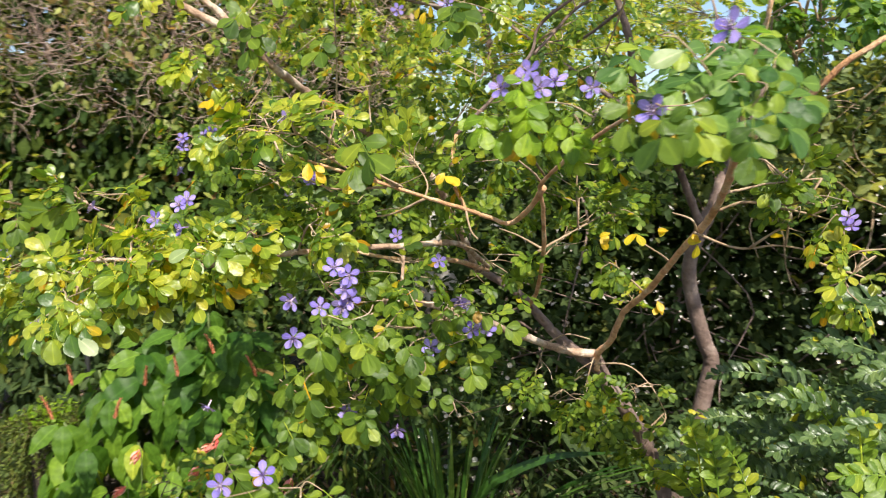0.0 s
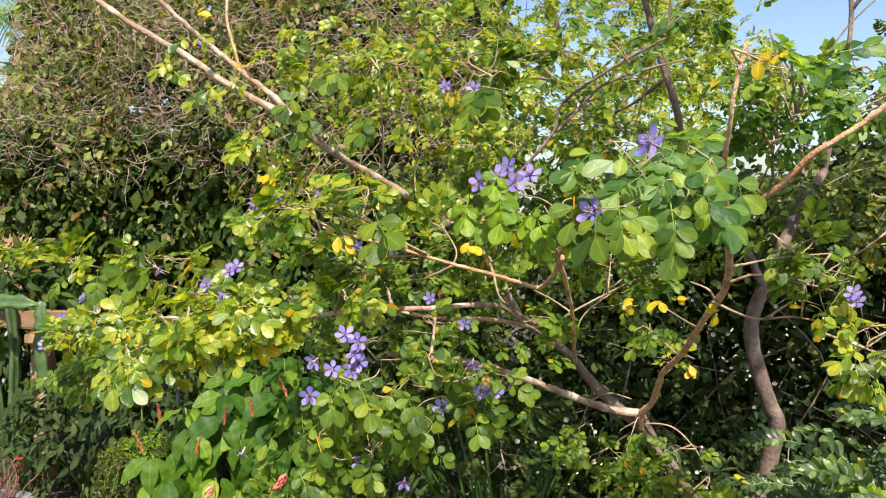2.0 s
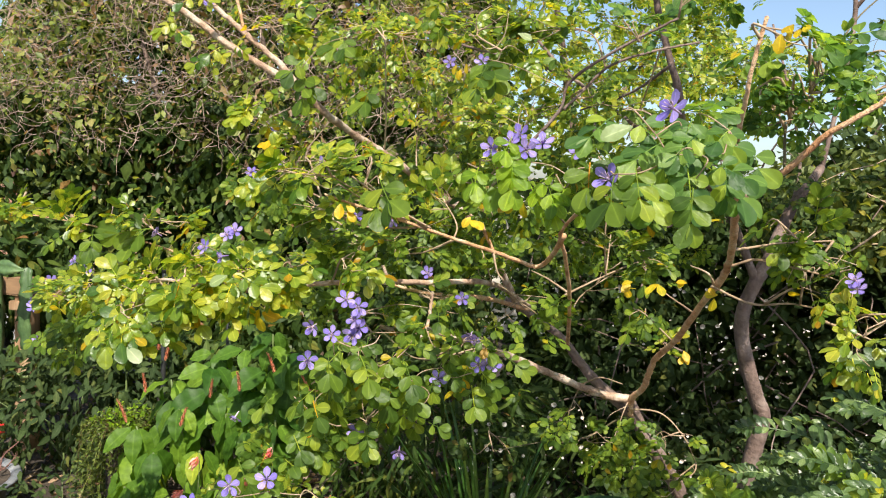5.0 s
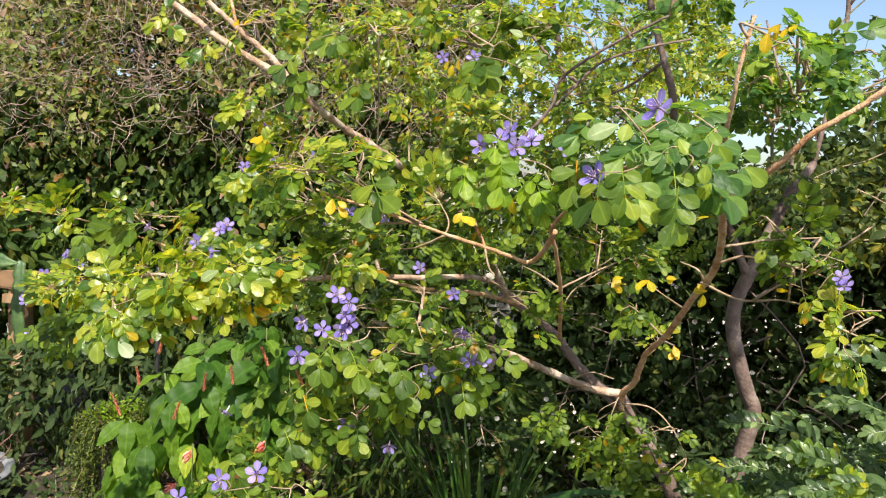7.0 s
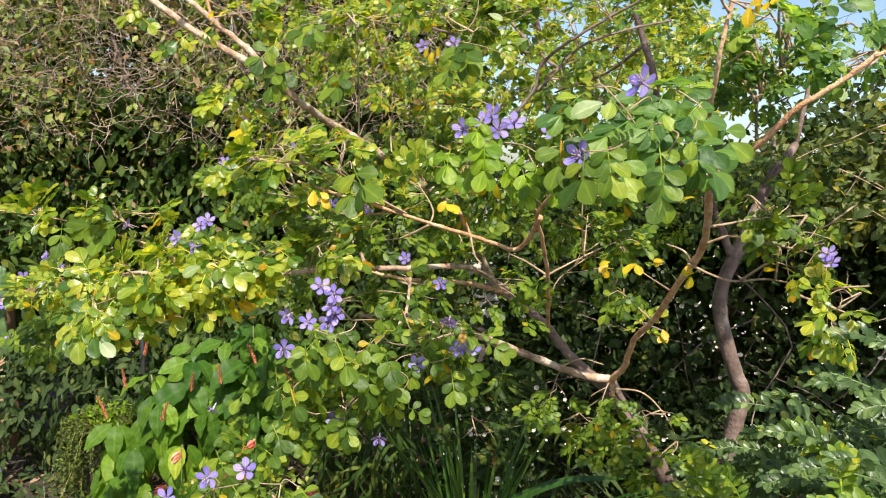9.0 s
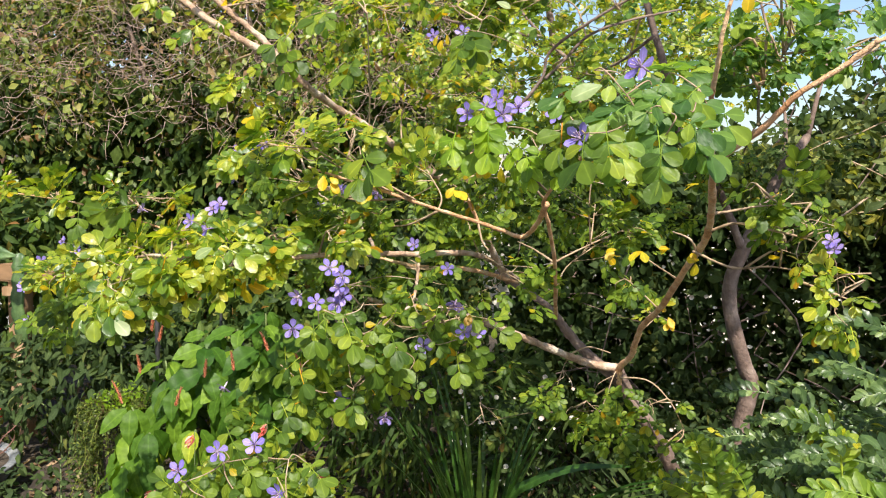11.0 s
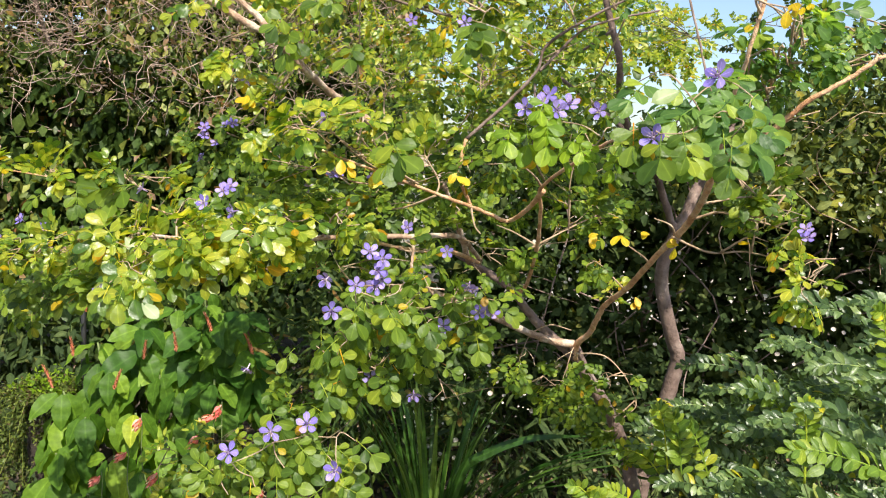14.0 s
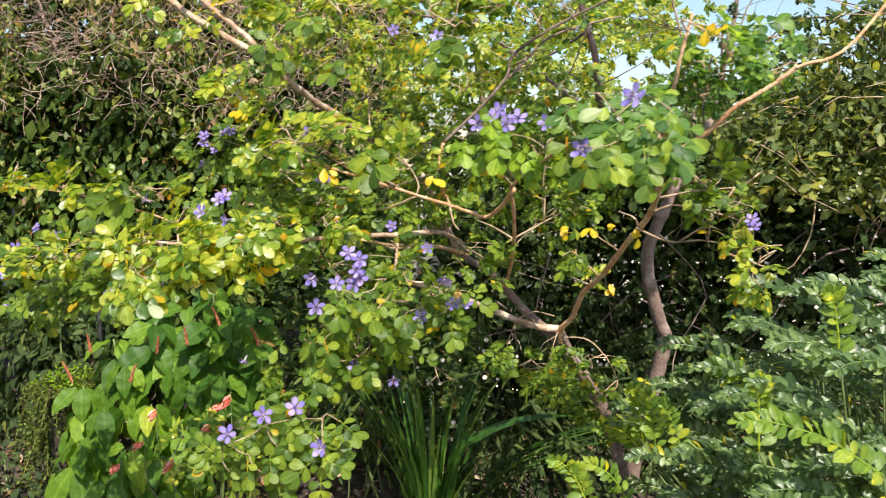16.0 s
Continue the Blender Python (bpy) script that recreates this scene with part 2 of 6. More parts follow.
def quads(name, v, q, material, smooth=True):
    me = bpy.data.meshes.new(name)
    v, q = np.asarray(v, float), np.asarray(q, int)
    me.vertices.add(len(v))
    me.vertices.foreach_set("co", v.ravel())
    me.loops.add(q.size)
    me.loops.foreach_set("vertex_index", q.ravel())
    me.polygons.add(len(q))
    me.polygons.foreach_set("loop_start", np.arange(len(q)) * 4)
    me.polygons.foreach_set("use_smooth", np.full(len(q), smooth))
    me.update(calc_edges=True)
    me.validate()
    if len(me.vertices) == len(v):
        # points inside a blade lie on its midrib
        rib = me.attributes.new("rib", "FLOAT", "POINT")
        rib.data.foreach_set("value", (np.bincount(q.ravel(), minlength=len(v)) >= 4).astype(np.float32))
    me.materials.append(material)
    return me


def part(name, mesh, parent=None, label=""):
    ob = new(name, mesh)
    if parent:
        ob.parent = parent
    return tagged(ob, label)


def thing(name, at, label, category, group="", kind=""):
    ob = new(name)
    ob.empty_display_size = 0.05
    ob.location = at
    bpy.context.view_layer.update()
    return tagged(ob, label, category, group, kind)


def local(ob, v):
    """World points as points of the thing ob, which only stands somewhere."""
    return np.asarray(v, float) - np.array(ob.location)


def unit(a):
    a = np.asarray(a, float)
    return a / np.maximum(np.linalg.norm(a, axis=-1, keepdims=True), 1e-9)


def join(pieces):
    vs, qs, k = [], [], 0
    for v, q in pieces:
        vs.append(v), qs.append(np.asarray(q) + k)
        k += len(v)
    return np.concatenate(vs), np.concatenate(qs)


def spline(points, steps):
    """A smooth line through the points."""
    p = np.asarray(points, float)
    p = np.concatenate((2 * p[:1] - p[1:2], p, 2 * p[-1:] - p[-2:-1]))
    out = []
    for i in range(1, len(p) - 2):
        for t in np.linspace(0, 1, steps, endpoint=False):
            a, b, c, d = p[i - 1], p[i], p[i + 1], p[i + 2]
            out.append(0.5 * (2 * b + (c - a) * t + (2 * a - 5 * b + 4 * c - d) * t * t + (3 * b - a - 3 * c + d) * t ** 3))
    out.append(p[-2])
    return np.array(out)


def tube(line, r0, r1, sides=8, rugged=0.0, ends=True):
    """Tapered tube along a line, with knots when rugged; both ends run out to a small tip."""
    n = len(line)
    tan = unit(np.gradient(line, axis=0))
    ref = np.array((0.3, 0.9, 0.2)) if abs(tan[:, 1].mean()) < 0.8 else np.array((1.0, 0.1, 0.2))
    a = unit(np.cross(tan, ref))
    b = np.cross(tan, a)
    r = np.linspace(r0, r1, n)
    if rugged:
        r = r * (1 + rugged * (rng.random(n) - 0.4))
    if ends:
        line = np.concatenate((line[:1] - tan[:1] * r0 * 0.2, line, line[-1:] + tan[-1:] * r1 * 0.6))
        r = np.concatenate(((r0 * 0.1,), r, (r1 * 0.1,)))
        a, b = np.concatenate((a[:1], a, a[-1:])), np.concatenate((b[:1], b, b[-1:]))
        n += 2
    w = np.linspace(0, 2 * math.pi, sides, endpoint=False)
    rr = r[:, None] * (1 + (rugged * 0.5 * (rng.random((n, sides)) - 0.5) if rugged else 0))
    v = line[:, None, :] + (rr * np.cos(w))[..., None] * a[:, None, :] + (rr * np.sin(w))[..., None] * b[:, None, :]
    i, j = np.meshgrid(np.arange(n - 1), np.arange(sides), indexing="ij")
    k = (j + 1) % sides
    q = np.stack((i * sides + j, i * sides + k, (i + 1) * sides + k, (i + 1) * sides + j), -1).reshape(-1, 4)
    return v.reshape(-1, 3), q


def blade(length, width, stations=6, kind="oval", fold=0.18, droop=0.15, twist=0.0, ruffle=0.0):
    """Leaf blade along +y, face up, folded at its midrib and bent at its tip."""
    u = np.linspace(0, 1, stations)
    if kind == "oval":
        u = u * 0.6 + (1 - np.cos(math.pi * u)) * 0.2
        w = np.sin(math.pi * np.clip(u, 0.02, 0.985) ** 1.5) ** 0.55
    elif kind == "pointed":
        w = 2.05 * np.clip(u, 0.004, 1) ** 0.75 * np.clip(1 - u, 0, 1) ** 0.95
        w[0] = 0.06
    elif kind == "heart":
        w = np.where(u < 0.25, 0.75 + u, 1.0) * np.sqrt(np.clip(1 - u ** 1.6, 0, 1))
    else:
        w = (1 - u ** 3) * (0.75 + 0.25 * np.minimum(u * 4, 1))
    w = np.maximum(w, 0.03) * width / 2
    z = -droop * length * u ** 2
    y = length * (u - 0.12 * droop * u ** 2)
    w = w * (1 + ruffle * np.sin(u * 47))
    v = np.zeros((stations, 3, 3))
    v[:, 0] = np.stack((-w, y, z + fold * w), -1)
    v[:, 1] = np.stack((0 * w, y, z), -1)
    v[:, 2] = np.stack((w, y, z + fold * w), -1)
    v[:, 0, 2] += ruffle * width * np.sin(u * 19)
    v[:, 2, 2] += ruffle * width * np.sin(u * 17 + 2)
    if twist:
        c, s = np.cos(twist * u)[:, None], np.sin(twist * u)[:, None]
        v[..., 0], v[..., 2] = v[..., 0] * c - (v[..., 2] - z[:, None]) * s, z[:, None] + v[..., 0] * s + (v[..., 2] - z[:, None]) * c
    i, j = np.meshgrid(np.arange(stations - 1), np.arange(2), indexing="ij")
    q = np.stack((i * 3 + j, i * 3 + j + 1, i * 3 + j + 4, i * 3 + j + 3), -1).reshape(-1, 4)
    return v.reshape(-1, 3), q


def turned(v, rx=0, ry=0, rz=0, at=(0, 0, 0), s=1.0):
    m = np.array(Euler((rx, ry, rz)).to_matrix())
    return (np.asarray(v) * s) @ m.T + np.array(at)


def compound(pairs, leaf_len, leaf_wid, spacing, stations=6, tip=False, droop=0.2, splay=(70, 24)):
    """A feather leaf: a thin rachis with pairs of leaflets that widen towards its end, along +y."""
    length = spacing * (pairs + 0.45)
    pieces = [tube(np.array([(0, t * length, -droop * length * t * t) for t in np.linspace(0, 1, 5)]), 0.0011, 0.0006, 4)]
    few = pairs < 5
    for k in range(pairs):
        y = spacing * (k + 0.85)
        u = k / max(pairs - 1, 1)
        s = (0.78 + 0.22 * u) if few else 0.82 + 0.18 * math.sin(math.pi * (k + 1) / (pairs + 0.6))
        for side in (-1, 1):
            b, q = blade(leaf_len, leaf_wid, stations, "oval", rng.uniform(0.05, 0.35), rng.uniform(0.0, 0.35), rng.uniform(-0.25, 0.25))
            ang = side * -(radians(splay[0]) - radians(splay[0] - splay[1]) * u * (1.0 if few else 0.3)) + rng.uniform(-0.16, 0.16)
            pieces.append((turned(b, rng.uniform(-0.2, 0.12), side * rng.uniform(-0.08, 0.28), ang, (side * 0.001, y, -droop * length * (y / length) ** 2), s * rng.uniform(0.88, 1.1)), q))
    if tip:
        b, q = blade(leaf_len, leaf_wid, stations, "oval")
        pieces.append((turned(b, -0.2, 0, 0, (0, length, -droop * length)), q))
    return join(pieces)


def frames(d, n):
    """Turning matrices with y along d and z near n."""
    d = unit(d)
    x = unit(np.cross(d, n))
    return np.stack((x, d, np.cross(x, d)), -1)


def strew(templates, at, d, n, scale):
    """One mesh's points and faces: the templates in turn, at many places."""
    at, m, scale = np.asarray(at), frames(d, n), np.asarray(scale)
    pick = rng.integers(0, len(templates), len(at))
    pieces = []
    for k, (v, q) in enumerate(templates):
        s = np.nonzero(pick == k)[0]
        if len(s):
            w = np.einsum("nij,vj->nvi", m[s], v) * scale[s, None, None] + at[s, None, :]
            f = (q[None] + (np.arange(len(s)) * len(v))[:, None, None]).reshape(-1, 4)
            pieces.append((w.reshape(-1, 3), f))
    return join(pieces)


def in_ball(n, inner=0.0):
    d = unit(rng.normal(size=(n, 3)))
    return d * (inner + (1 - inner) * rng.random((n, 1)) ** 0.5)


def box_bm(size, bevel=0.004, segments=2):
    bm = bmesh.new()
    bmesh.ops.create_cube(bm, size=1.0, matrix=Matrix.Diagonal((*size, 1)))
    bmesh.ops.bevel(bm, geom=bm.edges[:], offset=bevel, segments=segments, affect="EDGES")
    return bm


def bm_mesh(name, bm, material):
    me = bpy.data.meshes.new(name)
    bm.to_mesh(me)
    bm.free()
    me.materials.append(material)
    return me


FEATHER = [compound(k, l * 0.95, l * 0.68, l * 0.45, 7) for k, l in ((3, 0.036), (2, 0.039), (3, 0.033), (2, 0.037), (3, 0.038))]
FAN = [compound(k, l, l * 0.72, l * 0.45, 8, droop=0.3, splay=(68, 24)) for k, l in ((2, 0.041), (3, 0.037), (2, 0.042), (3, 0.039))]
FEATHER_LOW = [compound(k, l * 1.0, l * 0.66, l * 0.47, 5) for k, l in ((3, 0.031), (2, 0.033), (3, 0.028), (2, 0.035), (3, 0.033), (4, 0.027))]
FINE = [compound(k, l * 0.96, l * 0.66, l * 0.52, 3) for k, l in ((3, 0.030), (2, 0.033), (4, 0.028))]


class Plant:
    """A tree or shrub: limbs as parts of their own, twigs, and sprays of feather leaves that grow from the nearest limb."""

    def __init__(self, name, at, label, category, bark, shoot=None):
        self.ob, self.bark, self.shoot, self.bones, self.twigs, self.sprays = thing(name, at, label, category), bark, shoot or TWIG, [], [], []

    def limb(self, points, r0, r1, bark=None, name="branch", sides=10, rugged=0.2):
        r0, r1 = r0 * 0.66, r1 * 0.7
        line = spline(points, 7)
        line[1:-1] += rng.normal(size=(len(line) - 2, 3)) * min(r1 * 0.16, 0.0006)
        self.bones.append(line)
        v, q = tube(line, r0, r1, sides, rugged)
        return part(name, quads(name, local(self.ob, v), q, bark or self.bark), self.ob)

    def nearest(self, c):
        every = np.concatenate(self.bones)
        return every[np.argmin(np.linalg.norm(every - c, axis=1) + 0.3 * np.maximum(every[:, 2] - c[2], 0))]

    def spray(self, c, r, n, leaf=None, templates=None, size=1.0, single=False, face=0.65, droop=0.25, twigs=True, reach=0.9):
        """Nodes in an uneven clump, each with two to four leaves spread fanwise round its shoot."""
        c, r = np.array(c), np.array(r)
        root = self.nearest(c)
        m = max(1, int(round(n / 3)))
        node = c + in_ball(m, 0.15) * r
        shoot = unit(unit(node - (root * 0.4 + c * 0.6)) * 0.8 + rng.normal(size=(m, 3)) * 0.4 - UP * droop)
        tilt = unit(UP * 0.75 + np.array((-0.12, -face, 0)) + rng.normal(size=(m, 3)) * 0.36)
        pick = np.concatenate((np.arange(m), rng.integers(0, m, max(0, n - m))))
        turn = rng.uniform(-1.25, 1.25, len(pick))
        side = unit(np.cross(shoot, tilt))[pick]
        d = unit(shoot[pick] * np.cos(turn)[:, None] + side * np.sin(turn)[:, None] + rng.normal(size=(len(pick), 3)) * 0.16)
        nor = unit(tilt[pick] + rng.normal(size=(len(pick), 3)) * 0.3)
        at = node[pick] + d * 0.004 + rng.normal(size=(len(pick), 3)) * 0.006 * size
        self.sprays.append((leaf or LEAF, templates or FEATHER_LOW, at, d, nor, size * rng.uniform(0.7, 1.12, len(pick)), single))
        if twigs and np.linalg.norm(root - c) < reach:
            mid = (root + c) / 2 + rng.normal(size=3) * 0.02 + UP * 0.015
            main = spline((root, mid, c), 5)
            self.twigs.append(tube(main, 0.0022, 0.0012, 6, 0.15))
            for p in node[:max(6, m // 2)]:
                a = main[max(0, int(np.argmin(np.linalg.norm(main - p, axis=1))) - int(rng.integers(1, 4)))]
                self.twigs.append(tube(spline((a, (a + p) / 2 + rng.normal(size=3) * 0.01, p), 3), 0.0012, 0.0007, 4))

    def fans(self, spots, leaf, n=3, size=1.0, spread=1.0, lean=0.0, templates=None):
        """Nodes from which a few feather leaves hang fanwise, their faces to the open side."""
        for c in spots:
            c, k = np.array(c), int(n + rng.integers(-1, 2))
            nor = unit(np.array((-0.1, -0.75, 0.6)) + rng.normal(size=(k, 3)) * 0.3)
            a = (np.linspace(-1, 1, k) if k > 1 else np.zeros(1)) * spread + lean + rng.normal(size=k) * 0.25
            d = unit(np.stack((np.sin(a), -0.45 * np.ones(k) + rng.normal(size=k) * 0.2, -np.cos(a)), -1))
            self.sprays.append((leaf, templates or FEATHER, c + d * 0.008 + rng.normal(size=(k, 3)) * 0.012, d, nor, size * rng.uniform(0.75, 1.1, k), True))
            root = self.nearest(c)
            self.twigs.append(tube(spline((root, (root + c) / 2 + rng.normal(size=3) * 0.008, c), 5), 0.0009, 0.0007, 5, 0.15))
            self.bones.append(c[None])

    def finish(self, limit=300):
        if self.twigs:
            v, q = join(self.twigs)
            tagged(part("twig_mass", quads("twig_mass", local(self.ob, v), q, self.shoot), self.ob), kind="stuff")
        left, shared, groups = limit, {}, {}
        for leaf, templates, at, d, nor, s, single in self.sprays:
            if not single:
                continue
            m = frames(d, nor)
            for k in range(len(at)):
                if left <= 0:
                    groups.setdefault(leaf.name, [leaf, []])[1].append(strew(templates, at[k:], d[k:], nor[k:], s[k:]))
                    break
                left -= 1
                j = int(rng.integers(len(templates)))
                key = (id(templates), j, leaf.name)
                if key not in shared:
                    shared[key] = quads("leaf", *templates[j], leaf)
                ob = part("leaf", shared[key], self.ob)
                mat = Matrix(m[k].tolist()).to_4x4()
                ob.matrix_local = Matrix.Translation(local(self.ob, at[k])) @ mat @ Matrix.Scale(float(s[k]), 4)
        for leaf, templates, at, d, nor, s, single in self.sprays:
            if not single:
                groups.setdefault(leaf.name, [leaf, []])[1].append(strew(templates, at, d, nor, s))
        for leaf, pieces in groups.values():
            v, q = join(pieces)
            tagged(part("foliage", quads("foliage", local(self.ob, v), q, leaf), self.ob), kind="stuff")


# ---- the ground and what lies far off ----
def ground_sheet():
    xs = np.concatenate((np.array((-400, -120, -40, -15)), np.linspace(-9, 9, 61), np.array((15, 40, 120, 400))))
    ys = np.concatenate((np.array((-400, -120, -40, -12)), np.linspace(-5, 11, 61), np.array((16, 40, 120, 400))))
    g = np.stack(np.meshgrid(xs, ys, indexing="ij"), -1).reshape(-1, 2)
    z = np.array([0.03 * noise.noise((x * 0.9, y * 0.9, 0)) + 0.012 * noise.noise((x * 4, y * 4, 3)) - 0.02 for x, y in g])
    i, j = np.meshgrid(np.arange(len(xs) - 1), np.arange(len(ys) - 1), indexing="ij")
    w = len(ys)
    q = np.stack((i * w + j, (i + 1) * w + j, (i + 1) * w + j + 1, i * w + j + 1), -1).reshape(-1, 4)
    return tagged(new("ground", quads("ground", np.column_stack((g, z)), q, SOIL)), "dark garden soil strewn with dry leaves", "ground", kind="structure")


ground_sheet()
slab = new("pavement", bm_mesh("pavement", box_bm((7.0, 3.0, 0.10), 0.01), PAVING))
slab.location = (-7.4, 6.4, 0.02)
tagged(slab, "pale sunlit concrete paving beyond the garden bed", "pavement", kind="structure")


def house():
    """Low house front of salmon boards with a cream eave."""
    h = thing("house", (-11.2, 8.6, 0.0), "low house with salmon horizontal boards and cream eaves", "house")
    board = bm_mesh("board", box_bm((9.0, 0.03, 0.165), 0.006), SALMON)
    core = part("wall", bm_mesh("wall", box_bm((9.0, 0.14, 1.86), 0.005), SALMON), h)
    core.location = (0, 0.085, 0.93)
    for k in range(11):
        b = part("board", board, h)
        b.location, b.rotation_euler = (0, -0.012, 0.10 + k * 0.17), (radians(4), 0, 0)
    eave = part("eave", bm_mesh("eave", box_bm((9.4, 0.7, 0.2), 0.01), CREAM), h, "cream painted eave board")
    eave.location = (0, -0.1, 1.96)
    roof = part("roof", bm_mesh("roof", box_bm((9.4, 3.4, 0.06), 0.01), CREAM), h, "pale sheet roof")
    roof.location, roof.rotation_euler = (0, 1.35, 2.24), (radians(6), 0, 0)


house()
# assumed pale wall, added to look bright through the hedge's gaps
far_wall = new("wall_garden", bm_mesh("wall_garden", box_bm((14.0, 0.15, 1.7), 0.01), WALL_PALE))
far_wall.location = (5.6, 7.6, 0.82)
tagged(far_wall, "pale plastered wall assumed beyond the hedge, bright in its gaps", "wall", kind="structure")


CROWN = (-11.15, 13.00, 4.95)


def palm():
    t = thing("palm_tree", (CROWN[0], CROWN[1], 0.0), "tall palm with long feathery green fronds", "palm")
    line = spline(((CROWN[0], CROWN[1], -0.1), (CROWN[0] + 0.1, CROWN[1], CROWN[2] / 2), CROWN), 8)
    part("trunk", quads("trunk", local(t, tube(line, 0.16, 0.11, 10, 0.15)[0]), tube(line, 0.16, 0.11, 10, 0.15)[1], BARK_DARK), t)
    top = np.array(CROWN)
    leaflet = blade(0.55, 0.035, 4, "strap", 0.2, 0.35)
    for k in range(11):
        a = k * 2.4
        out = np.array((math.cos(a), math.sin(a), 0))
        rise = 0.9 - 0.11 * k
        rib = spline((top, top + out * 0.9 + UP * (0.5 * rise + 0.15), top + out * 1.9 + UP * (0.3 * rise - 0.2), top + out * 2.6 + UP * (rise * 0.1 - 0.9)), 10)
        tan = unit(np.gradient(rib, axis=0))
        side = unit(np.cross(tan, UP))
        at, d = [], []
        for s in (-1, 1):
            at.append(rib[3:]), d.append(unit(side[3:] * s + tan[3:] * 0.5 - UP * 0.55))
        v, q = join([tube(rib, 0.02, 0.005, 6), strew([leaflet], np.concatenate(at), np.concatenate(d), np.tile(UP, (2 * len(rib) - 6, 1)), rng.uniform(0.8, 1.1, 2 * len(rib) - 6))])
        part("frond", quads("frond", local(t, v), q, LEAF_BLUE), t)


palm()


# ---- hedges behind the flowering tree ----
COARSE = [blade(0.075, 0.05, 3, "oval", 0.25, d) for d in (0.1, 0.3)]
SMALL = [blade(0.042, 0.022, 4, "oval", 0.2, d) for d in (0.05, 0.25)]
LANCE = [blade(0.085, 0.026, 5, "pointed", 0.2, d) for d in (0.15, 0.3, 0.5)]
LEAFY = [blade(0.075, 0.052, 5, "pointed", 0.2, d) for d in (0.15, 0.3, 0.5)]


def cloud(n, low, high, keep, seed=0.0, grain=1.6, cut=-0.05):
    """Places in a box where keep() holds, gathered in uneven tufts."""
    got = []
    low, high = np.array(low), np.array(high)
    while len(got) < n:
        for p in low + rng.random((n, 3)) * (high - low):
            if keep(p) and noise.noise((p[0] * grain + seed, p[1] * grain, p[2] * grain)) + 0.35 * noise.noise((p[0] * 5, p[1] * 5 + seed, p[2] * 5)) > cut:
                got.append(p)
    return np.array(got[:n])


def hang(n, droop=0.5, face=0.5, stray=0.5):
    d = unit(rng.normal(size=(n, 3)) * 0.7 + np.array((0, -0.35, -droop)))
    nor = unit(UP * 0.8 + np.array((-0.1, -face, 0)) + rng.normal(size=(n, 3)) * stray)
    return d, nor


def runners(n, low, high, length, r, keep, wild=0.35):
    """Thin bent runners tangled through a box."""
    low, high = np.array(low), np.array(high)
    out = []
    while len(out) < n:
        p = low + rng.random(3) * (high - low)
        if not keep(p):
            continue
        d = unit(rng.normal(size=3) * (1, 0.5, 0.55))
        pts = [p]
        for k in range(4):
            d = unit(d + rng.normal(size=3) * wild + (0, 0, -0.08))
            pts.append(pts[-1] + d * length / 4 * rng.uniform(0.6, 1.3))
        out.append(tube(spline(pts, 2), r * rng.uniform(0.6, 1.3), r * 0.4, 4))
    return join(out)


def hedge(name, at, label, leaves, vines, stems):
    h = thing(name, at, label, "hedge")
    for k, (pts, r0, r1) in enumerate(stems):
        v, q = tube(spline(pts, 6), r0, r1, 8, 0.2)
        part("stem", quads("stem", local(h, v), q, BARK_DARK), h)
    for v, q, mat in vines:
        tagged(part("dry_tangle", quads("dry_tangle", local(h, v), q, mat), h), kind="stuff")
    for v, q, mat in leaves:
        tagged(part("foliage", quads("foliage", local(h, v), q, mat), h), kind="stuff")


def left_low(p):
    # lower edge of the vine-covered hedge, rising to the west
    edge = 0.13 - 0.80 * p[1] + 0.08 * math.sin(p[2] * 9)
    if 1.27 + 0.06 * math.sin(p[0] * 11) < p[2] < 2.42 + 0.06 * math.sin(p[0] * 8):
        edge -= 0.45
    return p[0] > edge and p[2] > 0.25 + max(0.0, -2.55 - p[0]) * 0.9 and p[2] < 3.4 + 0.15 * math.sin(p[0] * 3)


lo, hi = (-4.6, 4.0, 0.2), (-0.2, 5.7, 3.6)
a = cloud(40000, lo, hi, left_low, 1.0, 2.4, -0.12)
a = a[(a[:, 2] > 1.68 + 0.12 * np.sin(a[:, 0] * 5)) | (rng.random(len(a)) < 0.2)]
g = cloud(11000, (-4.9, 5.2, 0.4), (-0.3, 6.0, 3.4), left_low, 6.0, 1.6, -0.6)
# lower leaves: dull green, with the overhang's shade put into the colour
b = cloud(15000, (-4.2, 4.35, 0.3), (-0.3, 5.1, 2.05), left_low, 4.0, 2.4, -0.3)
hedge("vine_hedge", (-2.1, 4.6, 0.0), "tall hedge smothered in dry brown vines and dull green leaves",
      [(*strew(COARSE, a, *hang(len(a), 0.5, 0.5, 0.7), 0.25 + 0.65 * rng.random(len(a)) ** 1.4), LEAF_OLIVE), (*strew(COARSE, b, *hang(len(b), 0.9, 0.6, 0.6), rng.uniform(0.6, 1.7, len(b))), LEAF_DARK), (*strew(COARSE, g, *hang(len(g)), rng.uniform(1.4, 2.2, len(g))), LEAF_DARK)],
      [(*runners(3500, (-4.4, 3.92, 1.7), (-0.3, 4.95, 3.4), 0.24, 0.0025, left_low, 0.45), VINE), (*runners(110, (-3.2, 4.4, 0.2), (-0.3, 5.0, 1.6), 0.6, 0.003, left_low), VINE)],
      [(((-2.4, 4.7, -0.05), (-2.3, 4.7, 1.2), (-2.6, 4.6, 2.4)), 0.035, 0.012), (((-1.2, 4.8, -0.05), (-1.3, 4.8, 1.3), (-1.0, 4.7, 2.6)), 0.04, 0.012), (((-1.8, 4.7, -0.05), (-1.7, 4.8, 1.5), (-1.9, 4.7, 3.0)), 0.03, 0.01)])


